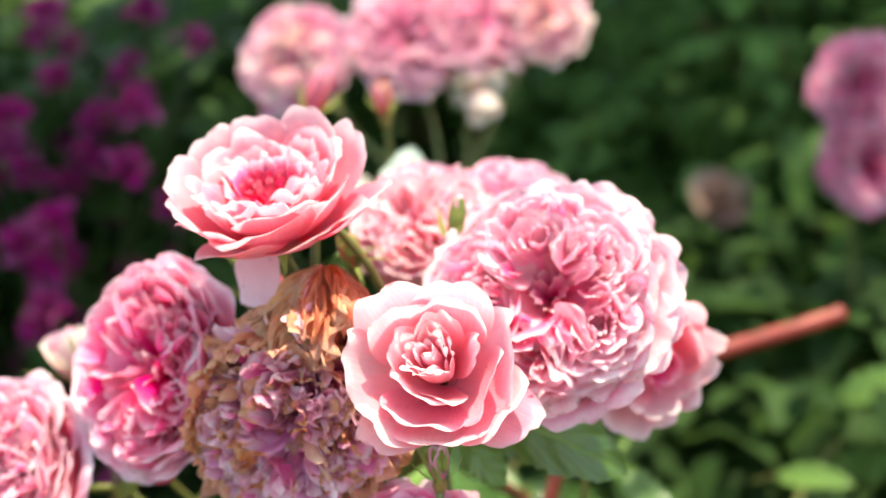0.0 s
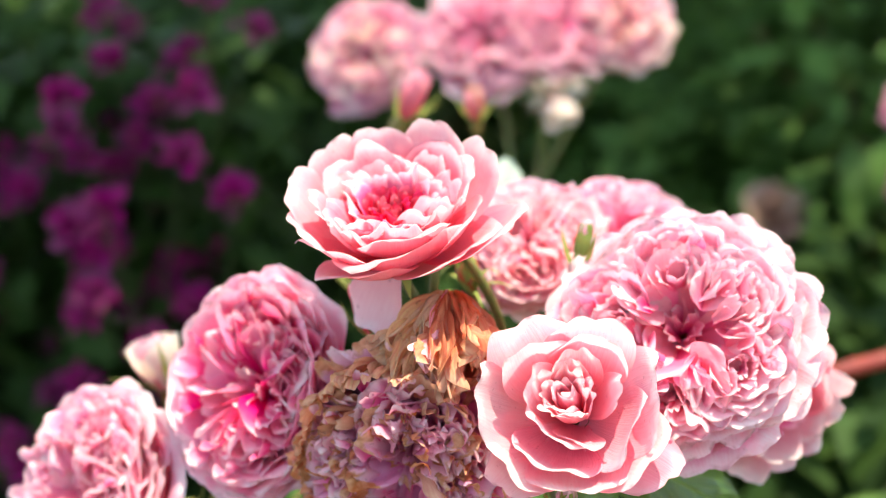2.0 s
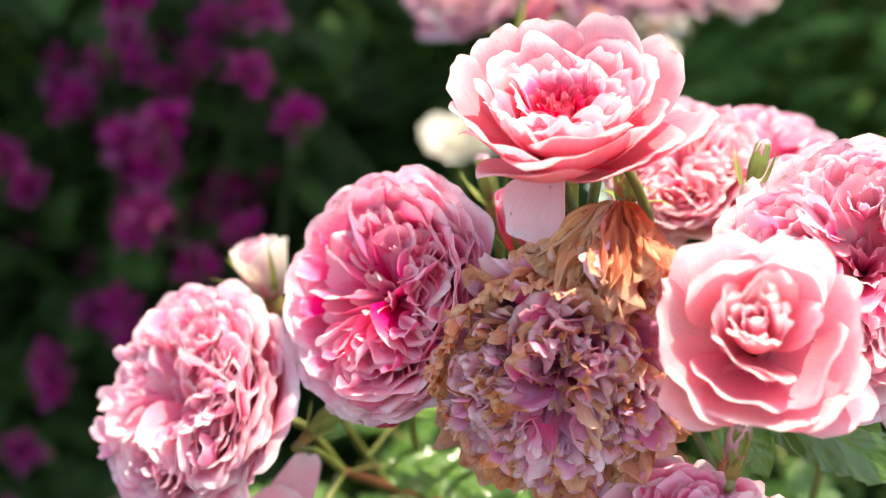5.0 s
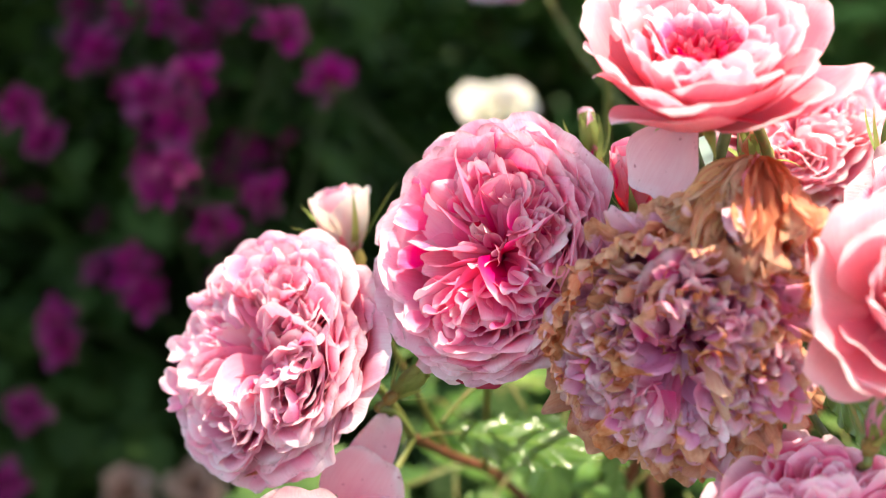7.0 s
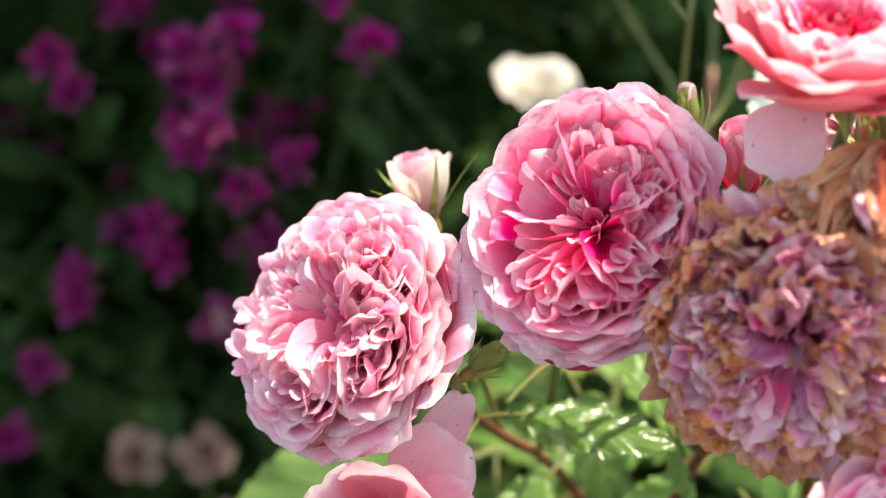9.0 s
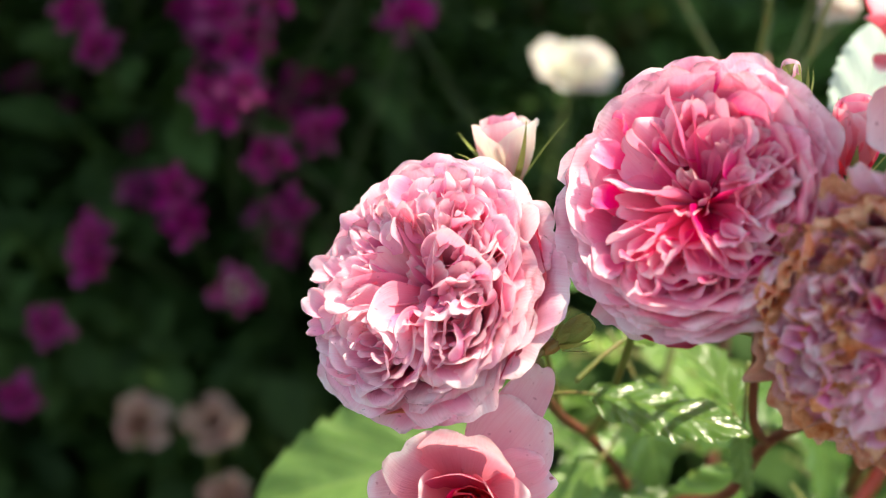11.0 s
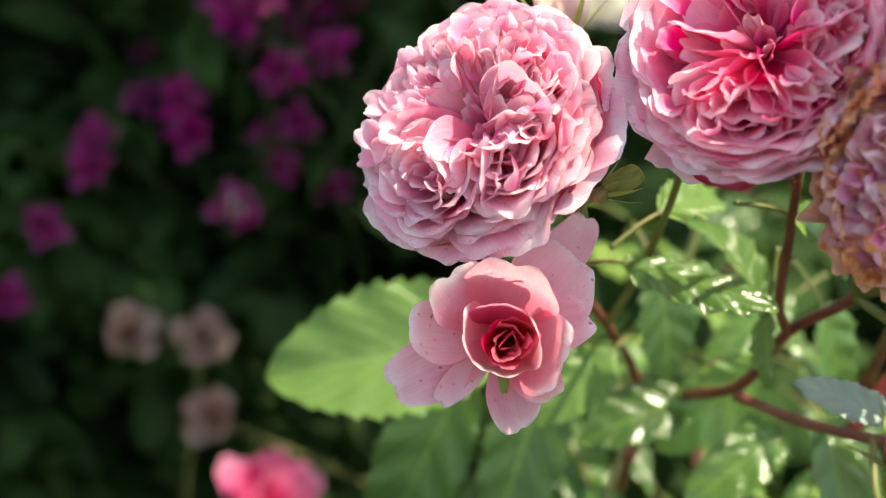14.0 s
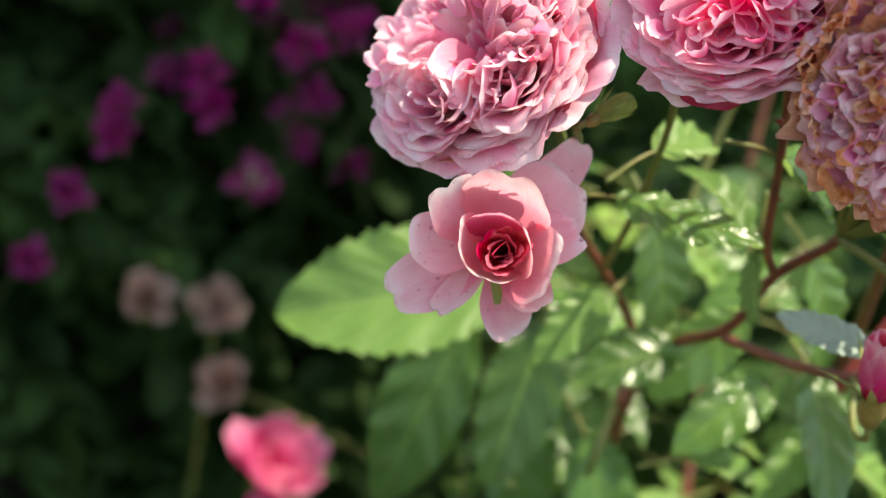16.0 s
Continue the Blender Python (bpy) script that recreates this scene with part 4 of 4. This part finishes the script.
rose_h, _ = cup_rose("rose", "small half-open coral rose, lower petals drooping", (-0.1515, 0.418, 0.7265), (-0.02, -0.90, 0.40), 0.019, 0.024,
    [(3, 0.10, 0.86, 0.30, 10, -10, CRIMSON, 30), (4, 0.20, 0.86, 0.34, 14, 10, CRIMSON, 35), (4, 0.34, 0.84, 0.40, 18, 14, CRIMSON, 25)],
    [(-0.14, 0.47, 0.71), (-0.128, 0.51, 0.72)], 71, lip=36, ruffle=0.9, heart=(0.10, -0.04, 0, 0),
    extra=[(262, 0.50, 0.82, 0.62, 34, 6, PINK_WARM, 0, 0.01), (8, 0.50, 0.96, 0.55, 30, -6, PINK_WARM, 16, 0.01), (110, 0.46, 0.98, 0.60, 28, 0, PINK_DEEP, -14, 0.01), (185, 0.56, 0.92, 0.55, 34, 4, PINK_WARM, 12, 0.01),
           (96, 0.82, 1.12, 0.86, 46, 55, PINK_WARM, -8, 0.02), (146, 1.02, 1.00, 0.62, 44, 55, PINK_WARM, 0, 0.015), (-12, 0.84, 0.86, 0.74, 44, 20, PINK_WARM, 14, 0.02),
           (188, 1.42, 0.35, 0.55, 30, 14, PINK_SPECKLED, 0, 0.02), (218, 1.98, -0.05, 0.56, 22, 8, PINK_SPECKLED, 0, 0.04), (240, 1.50, 0.0, 0.26, 22, 14, PINK_SPECKLED, 0, 0.04), (294, 1.50, 0.12, 0.46, 30, 6, PINK_WARM, 0, 0.01), (322, 1.16, 0.40, 0.40, 30, 16, PINK_WARM, 0, 0.02),
           (58, 1.80, -0.05, 0.80, 18, 24, PINK_SPECKLED, 0, 0.09), (28, 1.45, 0.05, 0.5, 18, 20, PINK_SPECKLED, 0, 0.06), (66, 2.5, -0.45, 0.42, 10, 0, PINK_SPECKLED, 0, 0.04)])

rose_i, _ = rosette("rose", "full pink rose low in the cluster", (-0.006, 0.374, 0.768), (0.05, -0.55, 0.82), 0.034, 0.026,
    ([PINK_DEEP], [PINK, PINK_DEEP], [PINK], [PINK, MAUVE]), [(-0.01, 0.44, 0.735), HUB], 83, dome=0.5)
rose_j, _ = rosette("rose", "pale pink rose behind the cluster", (0.0, 0.505, 0.850), (-0.1, -0.6, 0.8), 0.028, 0.026,
    ([PINK], [PINK_PALE, PINK_BLUSH], [PINK_BLUSH], [PINK_BLUSH, PINK_PALE]), [(0.0, 0.515, 0.79), HUB], 89, dome=0.4)
rose_j2, _ = rosette("rose", "bright pink rose half hidden behind the others", (0.036, 0.535, 0.838), (0.1, -0.5, 0.85), 0.034, 0.028,
    ([PINK_DEEP], [PINK, PINK_DEEP], [PINK], [PINK, PINK_WARM]), [(0.02, 0.54, 0.77), HUB], 90, dome=0.4)
rose_k, _ = cup_rose("rose", "smooth pink rose tucked under a larger one", (0.089, 0.460, 0.788), (0.35, -0.78, -0.05), 0.026, 0.028,
    [(6, 0.3, 0.9, 0.3, 14, 0, PINK_DEEP, 25), (6, 0.7, 0.95, 0.5, 22, 10, PINK_WARM, 8), (6, 1.0, 0.8, 0.6, 28, 15, PINK_WARM, 6)], [(0.06, 0.50, 0.76), (0.05, 0.50, 0.70)], 97)

# ---- buds ----
bud("rosebud", "small pale pink bud with thin spreading sepals", (-0.151, 0.512, 0.793), (-0.25, 0.1, 0.9), 0.024, 0.022, [PINK_DEEP, PINK_BLUSH, WHITISH], 5, [(-0.135, 0.525, 0.745), (-0.116, 0.554, 0.688)], 0.36, 40, sepal_long=1.15)
bud("rosebud", "closed green and pink bud with curled sepals", (0.016, 0.458, 0.850), (0.25, 0.3, 0.9), 0.017, 0.008, [PINK, SEPAL], 6, [(0.010, 0.48, 0.80), HUB], 0.1, 12)
bud("rosebud", "plump pink bud wrapped in green sepals", (-0.055, 0.466, 0.826), (-0.15, -0.1, 0.95), 0.025, 0.021, [PINK_DEEP, PINK_WARM, PINK_PALE], 7, [(-0.048, 0.49, 0.79), HUB], 0.15, 25)
bud("rosebud", "slender green bud with a long pointed sepal", (-0.067, 0.505, 0.832), (-0.2, 0.1, 0.9), 0.018, 0.009, [PINK, SEPAL], 8, [(-0.064, 0.512, 0.79), (-0.058, 0.515, 0.749)], 0.1, 10, sepal_long=1.1)
bud("rosebud", "small brown-green bud beside a full rose", (-0.130, 0.462, 0.762), (0.6, 0.2, 0.5), 0.013, 0.011, [SEPAL, SEPAL], 9, [(-0.132, 0.48, 0.745), (-0.128, 0.51, 0.72)], 0.12, 20)
bud("rosebud", "round brownish hip under a fading flower", (-0.022, 0.464, 0.843), (-0.1, -0.1, 0.95), 0.014, 0.012, [RUST, SEPAL], 10, [(-0.024, 0.48, 0.80), HUB], 0.12, 150)
bud("rosebud", "coral pink bud on a thin stalk", (-0.057, 0.640, 0.868), (0.45, 0.0, 0.75), 0.026, 0.016, [PINK_DEEP, PINK_WARM], 12, [(-0.056, 0.642, 0.845)], 0.12, 30)
bud("rosebud", "dull red bud on a thin stalk", (-0.023, 0.682, 0.855), (0.0, 0.0, 1.0), 0.018, 0.015, [RUST, PINK_WARM], 13, [(-0.03, 0.68, 0.80), (-0.052, 0.66, 0.78)], 0.12, 40)
bud("rosebud", "deep pink bud low among the leaves", (-0.012, 0.462, 0.690), (-0.2, -0.2, 0.9), 0.028, 0.020, [PINK_DEEP, PINK_DEEP], 14, [(-0.005, 0.49, 0.665), (-0.005, 0.512, 0.676)], 0.16, 60)
bud("rosebud", "small pink-green bud under a pale rose", (0.004, 0.392, 0.790), (0.1, -0.1, 0.95), 0.014, 0.010, [PINK, SEPAL], 15, [(0.004, 0.42, 0.77), (-0.005, 0.50, 0.77)], 0.12, 25)

# ---- flowers of the border behind ----
BACK = "roses of the border"
far_a, _ = rosette("rose", "pale blush rose of the border behind", (0.073, 0.882, 0.872), (0.1, -0.8, 0.5), 0.034, 0.03, ([DUSTY], [PINK_BLUSH, DUSTY], [PINK_BLUSH, CREAM], [PINK_BLUSH, CREAM]), [(0.03, 0.88, 0.80), (-0.01, 0.86, 0.74)], 201, whorl=8, guards=(7, 8), spokes=10, fine=0.6, group=BACK)
far_b, _ = rosette("rose", "soft pink rose with cream petals in the border", (-0.100, 0.871, 0.868), (-0.2, -0.8, 0.5), 0.038, 0.03, ([DUSTY], [DUSTY, MAUVE, CREAM], [DUSTY, CREAM], [DUSTY, MAUVE, CREAM]), [(-0.06, 0.88, 0.80), (-0.01, 0.86, 0.74)], 202, whorl=8, guards=(7, 8), spokes=10, fine=0.6, group=BACK)
far_c, _ = rosette("rose", "mauve-pink rose of the border behind", (-0.018, 0.873, 0.872), (0, -0.8, 0.5), 0.042, 0.03, ([DUSTY], [DUSTY, MAUVE], [MAUVE, DUSTY], [DUSTY, PINK_PALE]), [(-0.01, 0.88, 0.80), (-0.01, 0.86, 0.74)], 203, whorl=8, guards=(7, 8), spokes=10, fine=0.6, group=BACK)
far_d, _ = cup_rose("rose", "whitish pink fading rose with hanging petals", (0.026, 0.858, 0.808), (0.15, -0.55, -0.7), 0.026, 0.03, [(5, 0.4, 0.9, 0.4, 14, 0, CREAM, 20), (5, 0.8, 0.3, 0.4, 24, 20, WHITISH, 30), (4, 0.7, -0.3, 0.4, 24, 20, CREAM, 30)], [(0.01, 0.88, 0.78), (-0.01, 0.86, 0.74)], 204, group=BACK)


def again(ob, place, axis, spin, label=""):
    """Another flower of the same kind elsewhere."""
    c = copy_thing(ob, frame_of(place, axis, 0.03, spin))
    if label:
        c["label"] = label
    return c


again(far_c, (0.034, 0.885, 0.880), (0.2, -0.7, 0.6), 130, "mauve-pink rose of the border behind")
far_e, _ = rosette("rose", "rich pink rose on the far side of the border", (0.318, 1.011, 0.766), (-0.1, -0.85, 0.4), 0.040, 0.03, ([ROSY], [ROSY, DUSTY], [ROSY, DUSTY], [DUSTY, ROSY]), [(0.31, 1.04, 0.65), (0.31, 1.05, 0.3)], 205, whorl=8, guards=(7, 8), spokes=10, fine=0.6, group=BACK)
again(far_e, (0.318, 0.998, 0.704), (-0.1, -0.85, 0.3), 75)
far_f, _ = cup_rose("rose", "single pink rose low down in the shade", (-0.255, 0.913, 0.330), (0.3, -0.3, 0.8), 0.040, 0.050, [(5, 0.4, 0.95, 0.5, 20, 0, ROSY, 10), (6, 0.8, 1.0, 0.55, 30, 0, ROSY, 12), (3, 1.2, 0.45, 0.5, 26, 20, ROSY, 20)], [(-0.26, 0.93, 0.2), (-0.26, 0.95, 0.0)], 206, group=BACK)
for k, (p, sc) in enumerate((((-0.354, 1.019, 0.387), 1), ((-0.342, 0.995, 0.328), 1), ((-0.409, 1.016, 0.382), 1))):
    if k == 0:
        pale, _ = cup_rose("rose", "cream-pink flower, petals darkened for deep shade", p, (0.1, -0.7, 0.6), 0.024, 0.025, [(5, 0.5, 0.9, 0.5, 14, 0, SHADED_BEIGE, 20), (4, 1.0, 0.7, 0.6, 24, 20, SHADED_BEIGE, 30)], [(-0.35, 1.04, 0.2), (-0.35, 1.05, 0.0)], 207, group=BACK)
    else:
        again(pale, p, (0.6 * (k - 1.5), -0.7, 0.2 + 0.3 * k), 70 * k)
# Same darkened petals, so this flower reads as shaded.
dim, _ = cup_rose("rose", "pink flower far back, petals dulled for shade", (0.246, 1.274, 0.612), (0.1, -0.7, 0.6), 0.03, 0.03, [(5, 0.5, 0.9, 0.5, 14, 0, SHADED_BEIGE, 20), (6, 1.0, 0.7, 0.6, 24, 20, SHADED_BEIGE, 10)], [(0.25, 1.3, 0.4), (0.25, 1.3, 0.0)], 208, group=BACK)
whitish, _ = cup_rose("rose", "white open flower in the sun behind", (-0.106, 1.040, 0.728), (0.1, -0.4, 0.9), 0.030, 0.026, [(5, 0.5, 0.8, 0.5, 14, 10, WHITISH, 20), (6, 1.05, 0.6, 0.6, 24, 20, WHITISH, 10)], [(-0.118, 1.05, 0.5), (-0.118, 1.06, 0.0)], 209, group=BACK)

MAG = [(-0.338, 1.091, 0.882), (-0.32, 1.108, 0.867), (-0.24, 1.064, 0.89), (-0.267, 1.068, 0.813), (-0.311, 1.114, 0.802), (-0.331, 1.104, 0.772), (-0.265, 1.004, 0.778), (-0.361, 1.017, 0.804), (-0.328, 0.98, 0.746),
       (-0.371, 1.022, 0.722), (-0.337, 0.958, 0.686), (-0.391, 1.091, 0.641), (-0.41, 1.137, 0.697), (-0.432, 1.099, 0.736), (-0.349, 1.163, 0.747), (-0.327, 1.026, 0.617), (-0.409, 1.075, 0.561),
       (-0.466, 1.038, 0.523), (-0.497, 1.081, 0.693), (-0.345, 1.115, 0.577), (-0.398, 1.068, 0.535), (-0.356, 1.087, 0.473), (-0.334, 1.132, 0.502), (-0.475, 1.068, 0.49), (-0.497, 1.029, 0.445),
       (-0.52, 1.023, 0.375), (-0.315, 1.208, 0.631), (-0.281, 1.154, 0.486), (-0.42, 1.138, 0.762), (-0.449, 1.118, 0.728)]


def border_flower(mats, seed, radius):
    r = random.Random(seed)
    thing = empty("border_flower", Matrix(), "magenta double flower on a leafy stalk", "flower", "magenta flowers of the border")
    for i in range(16):
        f = (i + 0.5) / 16
        sheet("petal", petal_points(i * 2.4, 0.002, 0.0, radius * (0.2 + 0.95 * f) * r.uniform(0.8, 1.25), radius * (0.85 - 0.75 * f) * r.uniform(0.7, 1.2), radius * r.uniform(0.18, 0.34), 18, 15, radius * 0.06, 1.6, 0.6, 0.12, r.uniform(-35, 35), nv=8, nu=7, seed=seed + i), mats[i * len(mats) // 16], thing)
    sheet("calyx", lathe([(0.0, -0.008), (0.003, -0.007), (0.004, 0.0), (0.003, 0.003)], 8), CALYX, thing)
    stem("stem", [(0, 0, -0.005), (0.004, 0.002, -0.10), (-0.004, 0.004, -0.30)], [0.0015, 0.0018, 0.002], DARK_STEM, thing, seg=6)
    return thing


kinds = [border_flower([CREAM, MAGENTA, MAGENTA, MAGENTA], 301, 0.024), border_flower([MAGENTA], 302, 0.021), border_flower([MAGENTA, VIOLET], 303, 0.019), border_flower([VIOLET], 304, 0.017)]
mr = random.Random(12)
for k, p in enumerate(MAG):
    kind = kinds[0] if k == 21 else kinds[mr.choice((1, 1, 2, 3))]
    place = frame_of(p, (mr.uniform(-0.4, 0.4), mr.uniform(-1.0, -0.2), 0.55), 0.0, mr.uniform(0, 360))
    if kind.get("used"):
        copy_thing(kind, place)
    else:
        kind.matrix_world = place
        kind["used"] = 1
for p in MAG * 2:
    if p[2] > 0.55 and mr.random() < 0.7:
        near = Vector(p) + Vector((mr.uniform(-0.05, 0.05), mr.uniform(0.0, 0.06), mr.uniform(-0.05, 0.04)))
        copy_thing(kinds[mr.choice((1, 2, 3))], frame_of(near, (mr.uniform(-0.4, 0.4), mr.uniform(-1.0, -0.2), 0.55), 0.0, mr.uniform(0, 360)))
for k in range(26):
    p = (mr.uniform(-0.85, -0.25), mr.uniform(1.1, 1.5), mr.uniform(0.35, 0.95))
    copy_thing(kinds[mr.choice((1, 2, 3, 3))], frame_of(p, (mr.uniform(-0.3, 0.3), -0.4, 0.8), 0.0, mr.uniform(0, 360)))
for kind in kinds:
    if "used" in kind:
        del kind["used"]

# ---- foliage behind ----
# Undergrowth with its deep shade put into the leaf colour.
foliage("border_foliage", "leafy undergrowth of the border, green darkened for deep shade", 11000, clumpy((-1.6, 1.14, 0.0), (-0.1, 2.0, 0.85), 4.0, -0.08, 3), 0.06, LEAF_BACK_SHADED, 5)
foliage("border_foliage", "leaves low in the border, green darkened for deep shade", 2500, clumpy((-1.0, 1.07, 0.0), (-0.2, 1.3, 0.5), 6.0, 0.02, 6), 0.055, LEAF_BACK_SHADED, 15)
def shrub(seed, wide, high, leaves):
    """A rounded garden shrub: stems from the ground and an uneven crown of leaves."""
    thing = empty("shrub", Matrix(), "rounded leafy green garden shrub in soft light", "shrub", "shrubs behind the roses")
    for k in range(5):
        a = k * 1.2566 + seed
        stem("stem", [(0.03 * math.cos(a), 0.03 * math.sin(a), -0.03), (0.12 * math.cos(a), 0.12 * math.sin(a), 0.45 * high), (0.6 * wide * math.cos(a), 0.6 * wide * math.sin(a), 0.8 * high)], [0.012, 0.008, 0.003], CANE, thing, seg=7)

    def crown(q):
        d = Vector((q.gauss(0, 1), q.gauss(0, 1), q.gauss(0, 1))).normalized() * q.uniform(0.35, 1.0) ** 0.5
        p = Vector((d.x * wide, d.y * wide, high * (0.5 + 0.5 * d.z)))
        lump = noise.noise(p * 3.2 + Vector((seed, 0, 0)))
        return p * (1 + 0.15 * lump) if noise.noise(p * 4.5 + Vector((0, seed, 0))) > -0.22 and p.z > 0.02 else None
    foliage("crown", "", leaves, crown, 0.05, LEAF_BACK, seed, thing)
    return thing


shrubs = [shrub(31, 0.55, 1.05, 6200), shrub(32, 0.62, 0.95, 6600), shrub(33, 0.48, 0.80, 5000)]
spots = [(0.55, 1.75), (1.15, 1.6), (0.1, 2.1), (0.75, 2.35), (1.5, 2.3), (-0.55, 2.35), (-1.2, 2.5), (-1.9, 2.2), (2.1, 1.9), (-0.1, 2.85), (1.1, 2.95), (-1.0, 3.05), (0.45, 3.0), (-1.7, 2.95), (1.8, 3.0)]
for k, (x, y) in enumerate(spots):
    place = pose(x, y, 0, 0, 0, 77 * k)
    if k < 3:
        shrubs[k].matrix_world = place
    else:
        copy_thing(shrubs[k % 3], place)
# Rose leaves again, in the green darkened for shade.
foliage("rose_bush_foliage", "leaves of rose bushes further back, green darkened for shade", 2200, clumpy((-0.15, 0.80, 0.0), (0.6, 1.3, 0.60), 5.0, 0.0, 4), 0.055, LEAF_BACK_SHADED, 8)


def unseen_shade_tree(x, y, seed):
    """A tree out of view, added so that its wide crown shades the border."""
    thing = empty("tree", pose(x, y, 0), "unseen leafy tree added to shade the border", "tree")
    stem("trunk", [(0, 0, -0.05), (0.05, -0.03, 0.8), (0.15, -0.1, 1.4), (0.4, -0.2, 1.9)], [0.07, 0.06, 0.05, 0.03], CANE, thing, seg=12)
    for k in range(7):
        stem("limb", [(0.12, -0.08, 1.2 + 0.1 * k), (0.25 + 0.22 * k, -0.15 + 0.1 * (k % 3), 1.75 + 0.05 * k), (0.3 + 0.38 * k, -0.45 + 0.25 * (k % 3), 1.95 + 0.04 * k)], [0.03, 0.018, 0.006], CANE, thing, seg=8)

    def crown(q):
        p = Vector((q.uniform(0.9, 2.6), q.gauss(-0.2, 0.32), q.gauss(2.05, 0.16)))
        # front part of the crown, placed to shade the nearer border flowers
        if q.random() < 0.5:
            p = Vector((q.uniform(0.2, 1.38), q.uniform(-1.02, -0.4), q.gauss(2.0, 0.12)))
        return p if noise.noise(p * 3.5) > -0.1 and p.z > 1.6 else None
    foliage("crown", "", 7400, crown, 0.08, LEAF_BACK, seed, thing)
    return thing


unseen_shade_tree(-1.29, 2.06, 77)
